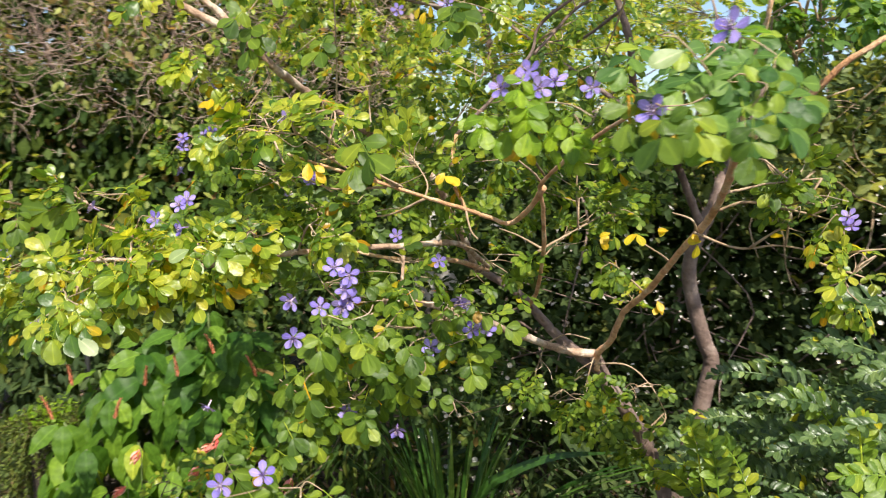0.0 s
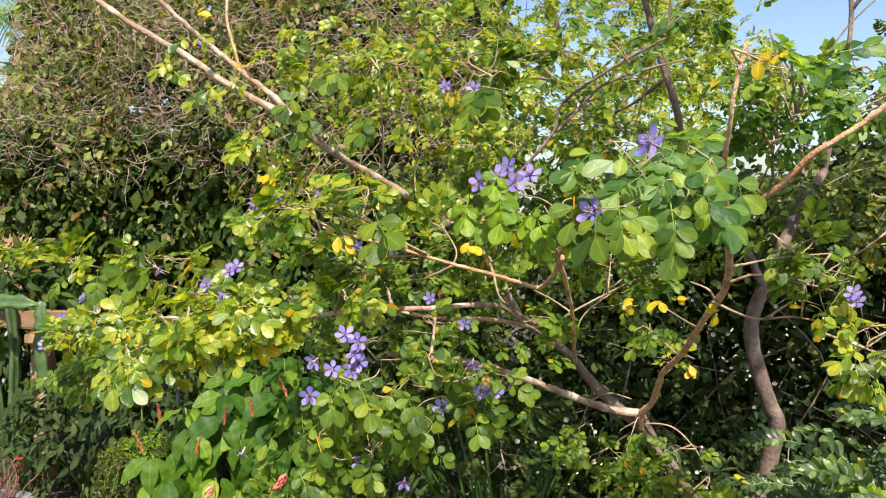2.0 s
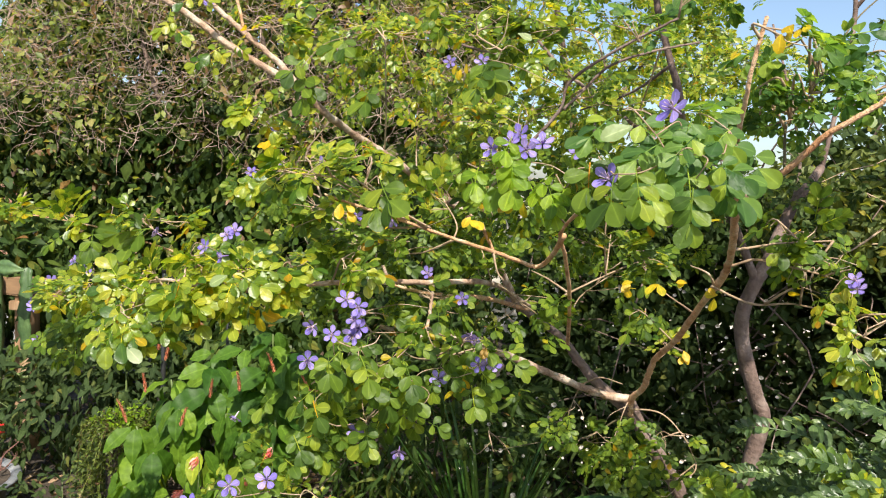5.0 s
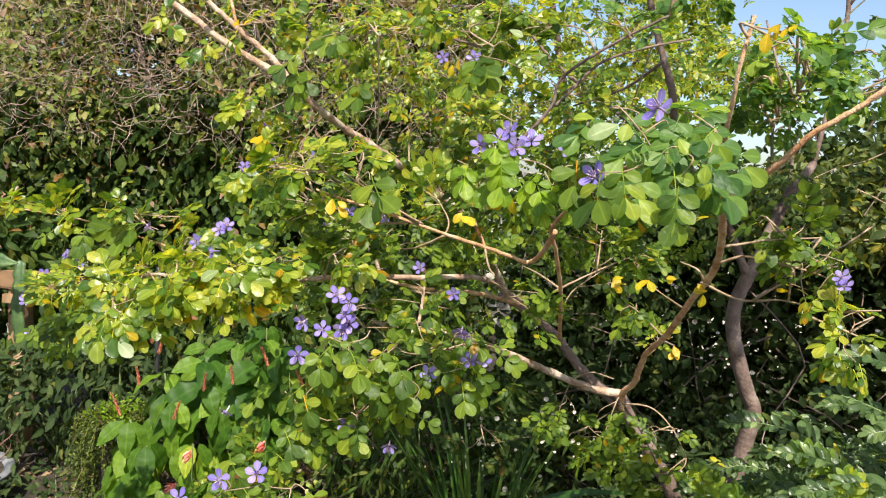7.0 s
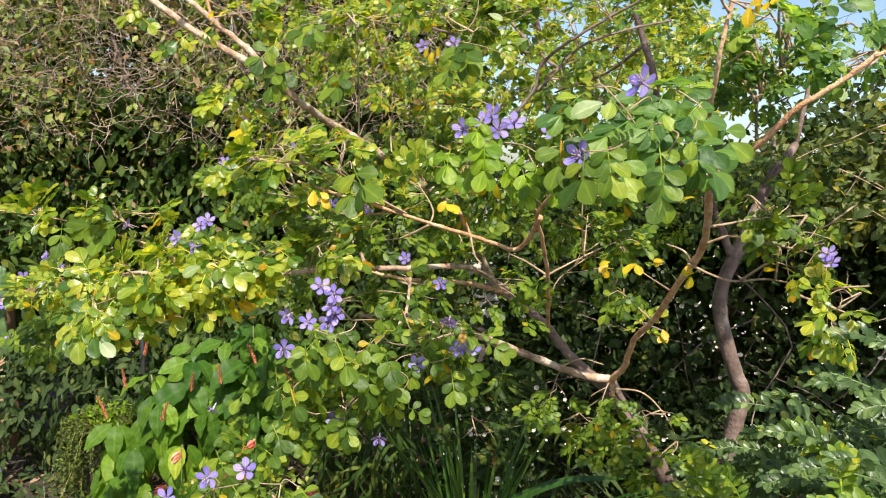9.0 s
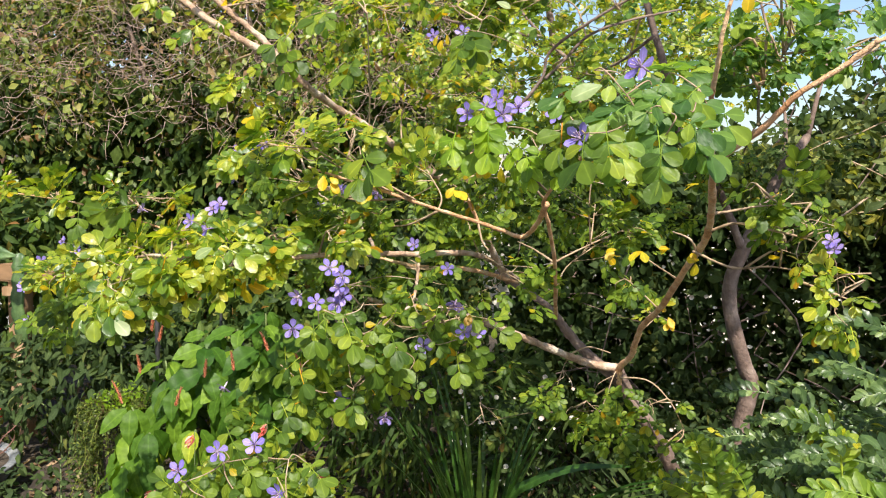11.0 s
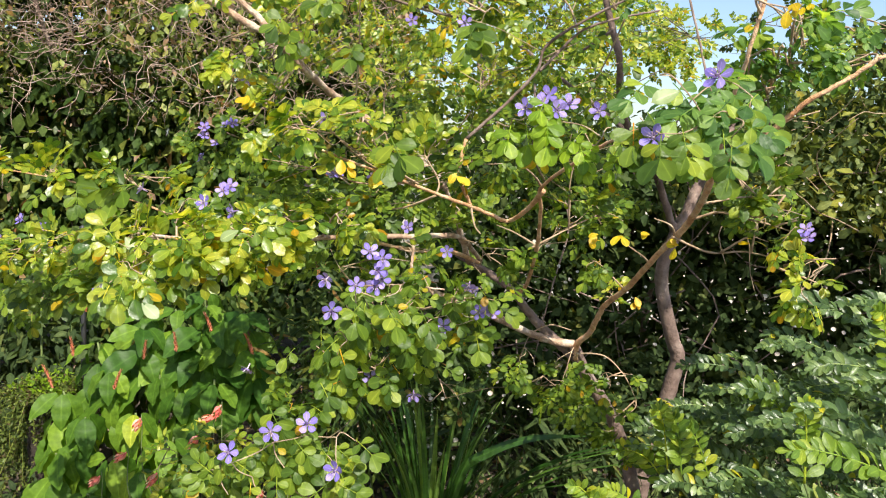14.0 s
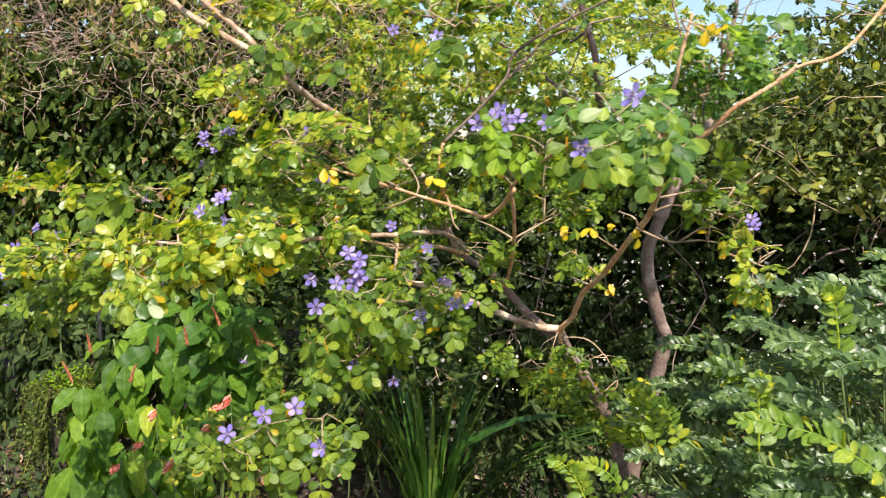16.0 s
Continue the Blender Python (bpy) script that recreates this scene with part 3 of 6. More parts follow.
def right_top(p):
    return p[2] < 1.70 + 0.30 * min(max((p[0] - 1.25) / 0.35, 0.0), 1.0) + 0.44 * max(0.0, p[0] - 1.6) + 0.10 * math.sin(p[0] * 5 + p[1])


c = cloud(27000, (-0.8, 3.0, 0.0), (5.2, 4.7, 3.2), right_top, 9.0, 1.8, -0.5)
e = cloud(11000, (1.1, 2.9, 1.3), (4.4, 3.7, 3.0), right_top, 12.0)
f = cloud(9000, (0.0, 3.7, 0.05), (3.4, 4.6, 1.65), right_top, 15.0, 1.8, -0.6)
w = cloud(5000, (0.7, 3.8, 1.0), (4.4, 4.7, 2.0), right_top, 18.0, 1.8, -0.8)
# dark mass, lighter upper leaves: shade and sun are in the leaf colours
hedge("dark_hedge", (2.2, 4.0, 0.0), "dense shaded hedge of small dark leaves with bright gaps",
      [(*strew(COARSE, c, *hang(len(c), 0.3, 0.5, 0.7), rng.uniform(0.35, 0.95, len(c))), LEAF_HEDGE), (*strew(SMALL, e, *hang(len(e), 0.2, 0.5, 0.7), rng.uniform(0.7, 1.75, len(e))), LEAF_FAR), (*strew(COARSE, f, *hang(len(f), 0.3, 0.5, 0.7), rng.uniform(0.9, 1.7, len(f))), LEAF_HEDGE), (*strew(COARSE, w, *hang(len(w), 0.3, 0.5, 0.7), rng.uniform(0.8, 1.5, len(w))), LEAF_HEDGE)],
      [(*runners(260, (0.2, 3.2, 0.1), (4.6, 4.4, 2.2), 0.9, 0.006, right_top), BARK_DARK), (*runners(150, (1.2, 2.85, 1.3), (4.2, 3.3, 2.8), 0.5, 0.0035, right_top), TWIG_PALE)],
      [(((1.3, 3.9, -0.05), (1.2, 3.9, 0.8), (1.5, 3.9, 1.7)), 0.03, 0.01), (((2.5, 4.0, -0.05), (2.6, 4.0, 0.9), (2.3, 3.9, 1.9)), 0.035, 0.01), (((3.6, 4.0, -0.05), (3.5, 4.0, 1.2), (3.8, 3.9, 2.4)), 0.03, 0.01)])


# tiny pale specks added over the shaded hedge, standing for its bright gaps
PALE_SPECK = rough_material("pale_speck", [(0.3, (0.58, 0.48, 0.41)), (0.7, (0.72, 0.67, 0.58))], 40, 0.8, 0.2, 0.001)
dark = [o for o in bpy.data.objects if o.name == "dark_hedge"][0]
spots = cloud(400, (0.1, 2.85, 0.15), (2.6, 3.05, 1.5), right_top, 21.0, 3.0, 0.0)
spots = np.concatenate((spots, cloud(70, (-0.1, 2.45, 0.25), (0.7, 2.6, 0.8), right_top, 25.0, 3.0, 0.0)))
petal = blade(0.009, 0.0105, 5, "oval", 0.3, -0.5)
ring = join([(turned(petal[0], 0.3, 0, k * 1.2566), petal[1]) for k in range(5)])
v, q = strew([ring], spots, np.tile((1.0, 0.0, 0.2), (len(spots), 1)) + rng.normal(size=(len(spots), 3)) * 0.2, np.tile((0.0, -0.8, 0.6), (len(spots), 1)) + rng.normal(size=(len(spots), 3)) * 0.4, 0.4 + 0.95 * rng.random(len(spots)) ** 2)
tagged(part("blossom_sprinkle", quads("blossom_sprinkle", local(dark, v), q, PALE_SPECK), dark, "tiny pale specks standing for bright gaps among the dark leaves"), kind="stuff")


# ---- a sunlit tree farther off ----
far = Plant("far_tree", (0.4, 5.6, 0.0), "leafy yellow-green tree standing beyond the hedge", "tree", BARK_DARK)
far.limb(((0.4, 5.6, -0.05), (0.45, 5.6, 1.0), (0.3, 5.6, 2.0), (0.1, 5.6, 3.0)), 0.09, 0.03, name="trunk")
far.limb(((0.32, 5.6, 1.9), (0.7, 5.6, 2.4), (1.0, 5.5, 3.0)), 0.04, 0.015)
far.limb(((0.2, 5.6, 2.4), (-0.5, 5.5, 2.8), (-1.0, 5.5, 3.3)), 0.04, 0.015)
for c, r, n in (((0.2, 5.5, 2.3), (0.9, 0.6, 0.5), 700), ((-0.7, 5.5, 2.7), (0.8, 0.6, 0.6), 380), ((0.9, 5.5, 2.75), (0.55, 0.5, 0.5), 440), ((0.1, 5.5, 3.3), (1.1, 0.6, 0.5), 600), ((0.9, 5.4, 2.0), (0.5, 0.4, 0.3), 340), ((1.64, 5.50, 2.47), (0.55, 0.4, 0.3), 90), ((1.55, 5.40, 2.32), (0.28, 0.3, 0.28), 130), ((1.45, 5.40, 2.50), (0.25, 0.3, 0.22), 120), ((1.05, 5.4, 2.55), (0.24, 0.3, 0.3), 200), ((1.12, 5.4, 2.85), (0.24, 0.3, 0.2), 130)):
    far.spray(c, r, n, LEAF_SUN, FINE, 1.5, reach=0.1)
far.finish(0)


# ---- the second tree, behind the flowering one ----
back = Plant("back_tree", (1.0, 2.6, 0.0), "slender tree with a crooked brown trunk behind the flowering one", "tree", BARK_DARK)
back.limb(((0.86, 2.70, -0.06), (0.89, 2.72, 0.25), (0.92, 2.73, 0.43), (0.95, 2.73, 0.55), (0.97, 2.72, 0.68), (0.98, 2.71, 0.78), (0.95, 2.70, 0.85), (0.91, 2.69, 0.96), (0.875, 2.68, 1.08), (0.87, 2.66, 1.18), (0.90, 2.65, 1.28), (0.93, 2.66, 1.35)), 0.053, 0.032, name="trunk", sides=16, rugged=0.04)
back.limb(((0.90, 2.65, 1.27), (0.94, 2.66, 1.37), (1.03, 2.75, 1.55), (1.10, 2.80, 1.64), (1.15, 2.85, 1.70)), 0.034, 0.02)
back.limb(((0.90, 2.65, 1.28), (0.84, 2.62, 1.40), (0.74, 2.52, 1.56), (0.63, 2.40, 1.64), (0.56, 2.30, 1.74), (0.52, 2.20, 1.86), (0.48, 2.20, 1.98), (0.44, 2.20, 2.11), (0.40, 2.2, 2.25)), 0.022, 0.012)
back.limb(((1.00, 2.72, 1.49), (1.09, 2.90, 1.68), (1.07, 3.00, 1.95), (1.00, 3.10, 2.27)), 0.012, 0.006)
back.limb(((0.63, 2.40, 1.64), (0.41, 2.50, 1.81), (0.16, 2.60, 2.01), (-0.05, 2.70, 2.27)), 0.014, 0.006)
back.limb(((0.16, 2.60, 2.01), (-0.13, 2.70, 2.07), (-0.41, 2.80, 2.18), (-0.66, 2.90, 2.42)), 0.010, 0.004)
back.limb(((0.48, 2.15, 1.94), (0.39, 2.30, 1.88), (0.24, 2.40, 1.83)), 0.008, 0.004)
back.limb(((0.30, 2.52, 1.86), (0.29, 2.40, 1.75), (0.29, 2.2, 1.70)), 0.008, 0.004)
# sun above and shade below are put into the leaf colours here
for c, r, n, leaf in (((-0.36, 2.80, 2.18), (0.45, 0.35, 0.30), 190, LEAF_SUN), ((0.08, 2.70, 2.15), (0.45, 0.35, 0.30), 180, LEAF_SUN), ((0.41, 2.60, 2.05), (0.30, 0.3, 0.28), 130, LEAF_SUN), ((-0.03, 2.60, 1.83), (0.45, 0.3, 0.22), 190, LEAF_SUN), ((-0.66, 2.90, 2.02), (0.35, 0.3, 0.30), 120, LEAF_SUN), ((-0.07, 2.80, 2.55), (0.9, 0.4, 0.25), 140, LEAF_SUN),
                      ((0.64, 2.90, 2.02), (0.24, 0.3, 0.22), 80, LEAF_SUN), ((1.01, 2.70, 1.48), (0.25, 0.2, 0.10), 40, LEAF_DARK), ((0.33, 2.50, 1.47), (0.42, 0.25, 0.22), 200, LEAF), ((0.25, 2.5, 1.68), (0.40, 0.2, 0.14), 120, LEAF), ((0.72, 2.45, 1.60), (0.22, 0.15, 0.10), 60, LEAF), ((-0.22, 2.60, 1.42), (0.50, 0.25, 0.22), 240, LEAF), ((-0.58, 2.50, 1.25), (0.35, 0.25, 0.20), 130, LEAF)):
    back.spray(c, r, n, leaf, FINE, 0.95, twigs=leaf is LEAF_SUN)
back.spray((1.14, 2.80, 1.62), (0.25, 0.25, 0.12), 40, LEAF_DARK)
# unseen upper crown, added to throw shade on the hedge behind
back.limb(((1.15, 2.85, 1.68), (1.25, 2.95, 2.3), (1.15, 3.0, 2.8), (0.9, 3.0, 3.3)), 0.014, 0.007)
back.limb(((1.25, 2.95, 2.3), (1.6, 3.0, 2.8), (1.9, 3.0, 3.3)), 0.012, 0.006)
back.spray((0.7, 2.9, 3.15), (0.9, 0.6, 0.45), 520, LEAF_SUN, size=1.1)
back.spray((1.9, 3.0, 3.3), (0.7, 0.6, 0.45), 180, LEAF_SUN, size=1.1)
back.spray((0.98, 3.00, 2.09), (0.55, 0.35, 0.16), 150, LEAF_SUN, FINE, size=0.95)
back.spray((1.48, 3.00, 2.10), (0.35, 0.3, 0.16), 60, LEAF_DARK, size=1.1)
back.finish(0)


# ---- the flowering tree ----
tree = Plant("flowering_tree", (0.62, 2.15, 0.0), "small spreading tree with violet flowers and rounded green leaflets", "tree", BARK, TWIG_PALE)
tree.limb(((0.74, 2.2, -0.06), (0.71, 2.16, 0.35), (0.61, 2.11, 0.66), (0.53, 2.08, 0.80), (0.46, 2.06, 0.90), (0.42, 2.04, 0.98)), 0.036, 0.026, BARK_DARK, "trunk", 12, 0.1)
# main limb, rising to the elbow and on to the east
tree.limb(((0.43, 2.04, 0.94), (0.425, 2.02, 0.99), (0.448, 1.96, 1.045), (0.45, 1.90, 1.10), (0.458, 1.84, 1.155), (0.482, 1.72, 1.23), (0.498, 1.53, 1.35), (0.505, 1.40, 1.425), (0.48, 1.25, 1.49), (0.455, 1.14, 1.545), (0.45, 1.06, 1.575)), 0.0135, 0.0085)
tree.limb(((0.455, 1.10, 1.56), (0.452, 1.06, 1.578), (0.49, 1.00, 1.62), (0.52, 0.97, 1.66), (0.56, 0.95, 1.69), (0.60, 0.93, 1.725)), 0.0078, 0.0045)
tree.limb(((0.455, 1.12, 1.55), (0.43, 1.06, 1.60), (0.415, 1.00, 1.65), (0.41, 0.95, 1.70), (0.41, 0.93, 1.74), (0.42, 0.92, 1.80)), 0.0062, 0.0035)
# two limbs running west from the fork, one behind the other
tree.limb(((0.42, 2.04, 0.985), (0.36, 2.02, 0.995), (0.28, 1.98, 1.025), (0.18, 1.90, 1.08), (0.04, 1.76, 1.16), (-0.05, 1.68, 1.20), (-0.15, 1.60, 1.22), (-0.20, 1.54, 1.24)), 0.019, 0.007, BARK_PALE)
tree.limb(((0.44, 2.06, 0.93), (0.37, 2.07, 0.985), (0.31, 2.08, 1.035), (0.26, 2.09, 1.09), (0.22, 2.10, 1.135), (0.14, 2.15, 1.18), (0.05, 2.20, 1.22)), 0.025, 0.014, BARK_DARK, rugged=0.12)
# upright stem with its Y, and the limb that leans off it to the west
tree.limb(((0.24, 2.09, 1.11), (0.235, 1.95, 1.16), (0.23, 1.80, 1.21), (0.22, 1.60, 1.335), (0.20, 1.45, 1.44), (0.19, 1.385, 1.49), (0.24, 1.20, 1.56), (0.27, 1.12, 1.59), (0.30, 0.98, 1.615), (0.32, 0.86, 1.63)), 0.0088, 0.0026)
tree.limb(((0.195, 1.40, 1.48), (0.175, 1.50, 1.43), (0.145, 1.585, 1.395), (0.10, 1.55, 1.41), (0.05, 1.50, 1.43), (-0.03, 1.42, 1.46), (-0.11, 1.36, 1.49), (-0.20, 1.30, 1.52), (-0.25, 1.25, 1.54)), 0.0088, 0.0032)
for tip, r in (((-0.21, 1.20, 1.56), 0.004), ((-0.18, 1.18, 1.575), 0.0032), ((-0.27, 1.30, 1.525), 0.0035), ((-0.15, 1.17, 1.565), 0.003), ((-0.23, 1.22, 1.575), 0.003)):
    tree.limb(((-0.08 + 0.25 * (tip[0] + 0.2), 1.375, 1.48), (tip[0] * 0.55 - 0.05, 1.29 + 0.05 * r / 0.004, tip[2] - 0.045), tip), r, 0.0018, TWIG_PALE, "side_branch", 7)
tree.limb(((0.20, 1.42, 1.50), (0.16, 1.30, 1.54), (0.13, 1.12, 1.57), (0.11, 0.95, 1.59)), 0.0036, 0.0018, TWIG)
# crossing limbs at the top of the crown
tree.limb(((0.03, 1.52, 1.58), (0.10, 1.50, 1.65), (0.17, 1.48, 1.73), (0.19, 1.46, 1.79), (0.28, 1.42, 1.85), (0.38, 1.38, 1.90)), 0.0058, 0.0035, BARK_DARK)
tree.limb(((0.18, 1.485, 1.735), (0.22, 1.50, 1.78), (0.27, 1.50, 1.83), (0.36, 1.55, 1.87), (0.46, 1.60, 1.90)), 0.005, 0.0032, BARK_DARK)
tree.limb(((0.05, 1.50, 1.43), (0.02, 1.51, 1.50), (0.03, 1.52, 1.58)), 0.006, 0.006)
# long limb rising to the west
tree.limb(((0.09, 2.16, 1.20), (0.03, 1.95, 1.36), (-0.03, 1.82, 1.48), (-0.14, 1.75, 1.56), (-0.23, 1.68, 1.63), (-0.29, 1.60, 1.67), (-0.34, 1.50, 1.715), (-0.39, 1.466, 1.765), (-0.46, 1.46, 1.80), (-0.55, 1.45, 1.85), (-0.62, 1.44, 1.90), (-0.72, 1.40, 1.96), (-0.81, 1.40, 2.02)), 0.0150, 0.0085, BARK_PALE, rugged=0.35)
tree.limb(((-0.385, 1.47, 1.76), (-0.43, 1.47, 1.81), (-0.48, 1.46, 1.85), (-0.53, 1.46, 1.89), (-0.58, 1.45, 1.93), (-0.62, 1.42, 1.97), (-0.68, 1.40, 2.03)), 0.010, 0.007, BARK_PALE)
tree.limb(((-0.51, 1.47, 1.87), (-0.52, 1.46, 1.92), (-0.53, 1.45, 1.97), (-0.53, 1.45, 2.02)), 0.005, 0.004)
tree.limb(((-0.24, 1.68, 1.64), (-0.235, 1.66, 1.72), (-0.23, 1.62, 1.80), (-0.23, 1.60, 1.89)), 0.0036, 0.0018, TWIG, sides=7)
# level limb of the sunny bough, its bare fork below, and the shoots that carry the leaves
tree.limb(((0.12, 2.10, 1.22), (0.06, 1.80, 1.31), (0.02, 1.60, 1.35), (-0.074, 1.481, 1.358), (-0.16, 1.42, 1.36), (-0.26, 1.35, 1.36), (-0.34, 1.28, 1.355), (-0.43, 1.20, 1.35), (-0.52, 1.18, 1.35)), 0.0105, 0.0058, BARK_PALE)
tree.limb(((0.12, 2.10, 1.21), (0.02, 1.75, 1.29), (-0.05, 1.68, 1.30), (-0.13, 1.65, 1.31), (-0.21, 1.62, 1.33)), 0.009, 0.005)
tree.limb(((-0.074, 1.481, 1.355), (-0.075, 1.47, 1.31), (-0.078, 1.45, 1.265), (-0.09, 1.44, 1.245), (-0.14, 1.42, 1.225)), 0.0055, 0.0038, BARK_PALE, sides=8)
tree.limb(((-0.078, 1.45, 1.265), (-0.04, 1.45, 1.25), (0.0, 1.46, 1.245)), 0.005, 0.003, BARK_PALE, sides=7)
tree.limb(((-0.43, 1.20, 1.35), (-0.55, 1.24, 1.36), (-0.70, 1.36, 1.325), (-0.88, 1.52, 1.28), (-1.05, 1.66, 1.25)), 0.0055, 0.002, BARK_PALE, sides=7)
tree.limb(((-0.43, 1.22, 1.352), (-0.58, 1.38, 1.385), (-0.66, 1.34, 1.42), (-0.75, 1.27, 1.455), (-0.88, 1.18, 1.48)), 0.0042, 0.0015, sides=7)
tree.limb(((-0.20, 1.62, 1.33), (-0.33, 2.05, 1.34), (-0.44, 2.18, 1.40), (-0.48, 2.10, 1.48), (-0.56, 2.05, 1.53), (-0.66, 2.0, 1.57)), 0.0075, 0.003, BARK_PALE, sides=8)
for pts in (((0.49, 1.44, 1.395), (0.56, 1.40, 1.37), (0.63, 1.38, 1.378), (0.69, 1.33, 1.37)), ((0.50, 1.34, 1.445), (0.54, 1.32, 1.462), (0.60, 1.33, 1.452), (0.66, 1.33, 1.44), (0.69, 1.28, 1.43)),
            ((0.485, 1.27, 1.48), (0.52, 1.29, 1.485), (0.57, 1.30, 1.495), (0.66, 1.30, 1.505)), ((0.50, 1.45, 1.39), (0.48, 1.42, 1.42), (0.45, 1.45, 1.432)),
            ((0.49, 1.60, 1.315), (0.46, 1.55, 1.335), (0.42, 1.55, 1.36)), ((0.69, 1.33, 1.36), (0.71, 1.28, 1.38), (0.75, 1.25, 1.39)), ((0.66, 1.32, 1.36), (0.69, 1.30, 1.35), (0.74, 1.27, 1.335)), ((0.66, 1.33, 1.44), (0.70, 1.32, 1.455)),
            ((0.58, 1.39, 1.372), (0.61, 1.36, 1.405), (0.63, 1.34, 1.42)), ((0.21, 1.62, 1.33), (0.26, 1.62, 1.36), (0.30, 1.64, 1.38)), ((0.215, 1.60, 1.34), (0.17, 1.66, 1.36), (0.13, 1.72, 1.37)),
            ((0.05, 1.50, 1.43), (0.06, 1.50, 1.39), (0.075, 1.50, 1.37)), ((-0.03, 1.44, 1.455), (-0.10, 1.50, 1.42), (-0.16, 1.52, 1.41)), ((-0.29, 1.80, 1.39), (-0.38, 1.85, 1.44), (-0.48, 1.88, 1.50), (-0.56, 1.90, 1.58)),
            ((0.42, 2.03, 0.96), (0.50, 1.98, 0.97), (0.56, 1.96, 0.92), (0.60, 1.95, 0.85)), ((0.28, 1.98, 1.03), (0.33, 1.96, 1.06), (0.39, 1.95, 1.05)), ((0.19, 1.40, 1.49), (0.17, 1.36, 1.51), (0.13, 1.33, 1.54))):
    tree.limb(pts, 0.0042, 0.0018, TWIG_PALE, "side_branch", 7)
for pts in (((0.41, 2.08, 0.92), (0.29, 2.10, 0.83), (0.17, 2.10, 0.81), (0.04, 2.10, 0.77)), ((0.48, 1.00, 1.62), (0.49, 1.04, 1.68), (0.52, 1.05, 1.725)), ((0.52, 1.05, 1.725), (0.60, 1.20, 1.81), (0.70, 1.40, 1.91), (0.80, 1.50, 2.00))):
    tree.limb(pts, 0.0036, 0.0018, TWIG, "side_branch", 7)
for pts in (((-0.20, 1.54, 1.24), (-0.20, 1.30, 1.24), (-0.16, 1.14, 1.25), (-0.12, 1.08, 1.24)), ((-0.20, 1.50, 1.24), (-0.14, 1.25, 1.15), (-0.15, 1.05, 1.10), (-0.20, 0.95, 1.08)), ((-0.20, 1.52, 1.24), (-0.08, 1.35, 1.22), (0.03, 1.22, 1.27))):
    tree.limb(pts, 0.0020, 0.0012, TWIG, "side_branch", 7)

LONE = [blade(0.034, 0.022, 6, "oval", 0.2, d) for d in (0.1, 0.3)]
near = dict(single=True, templates=FEATHER)
# leaves that hang under the upper flowers
# lime tone here stands in for light shining through the leaves
tree.fans(((0.10, 0.89, 1.615), (0.07, 0.90, 1.605), (0.13, 0.90, 1.605), (0.115, 0.885, 1.60), (0.05, 0.93, 1.60)), LEAF_LIME, 2, 0.74, 0.55, templates=FAN)
tree.fans(((0.19, 0.86, 1.585), (0.17, 0.88, 1.59), (0.205, 0.88, 1.60)), LEAF_LIME, 2, 0.65, 0.5, templates=FAN)
tree.fans(((0.24, 0.79, 1.665), (0.325, 0.80, 1.665), (0.355, 0.78, 1.645), (0.275, 0.76, 1.635), (0.305, 0.78, 1.645), (0.32, 0.74, 1.615), (0.375, 0.79, 1.625), (0.29, 0.74, 1.61), (0.345, 0.77, 1.62)), LEAF_BLUE, 2, 0.78, 0.75, templates=FAN)
tree.fans(((0.23, 0.73, 1.59), (0.25, 0.73, 1.585), (0.315, 0.73, 1.59), (0.215, 0.77, 1.61)), LEAF, 2, 0.82, 0.6, templates=FAN)
tree.spray((0.31, 0.86, 1.65), (0.07, 0.04, 0.025), 10, LEAF_BLUE, size=0.85, droop=0.4, twigs=False)
# the flowering spray in the middle
tree.fans(((-0.15, 1.00, 1.325), (-0.11, 1.00, 1.315), (-0.08, 1.01, 1.335), (-0.145, 1.00, 1.285), (-0.10, 1.00, 1.29), (-0.18, 0.99, 1.255), (-0.16, 0.99, 1.245), (-0.12, 1.00, 1.265), (-0.06, 1.05, 1.30), (-0.08, 1.05, 1.26), (-0.04, 1.08, 1.25), (0.0, 1.14, 1.26), (0.03, 1.18, 1.30), (0.06, 1.18, 1.31),
           (0.05, 1.16, 1.25), (-0.18, 1.00, 1.20), (-0.14, 1.00, 1.19), (-0.10, 1.02, 1.195), (-0.03, 1.06, 1.20), (-0.21, 1.00, 1.23)), LEAF, 2, 0.8, 0.65)
tree.spray((-0.13, 1.10, 1.27), (0.12, 0.05, 0.06), 26, LEAF, size=0.85, face=0.9, droop=0.7)
tree.spray((-0.02, 1.22, 1.26), (0.10, 0.06, 0.06), 22, LEAF, size=0.85, face=0.9, droop=0.7)
tree.spray((-0.12, 1.12, 1.17), (0.10, 0.06, 0.06), 22, LEAF, size=0.85, face=0.9, droop=0.7)
tree.spray((0.05, 1.32, 1.26), (0.07, 0.06, 0.05), 14, LEAF, size=0.85, face=0.9, droop=0.7)
tree.spray((-0.19, 1.04, 1.165), (0.08, 0.05, 0.035), 26, LEAF, size=0.72, face=0.9, droop=0.6, twigs=False)
tree.spray((-0.23, 1.00, 1.135), (0.07, 0.05, 0.03), 18, LEAF, size=0.7, face=0.9, droop=0.6, twigs=False)
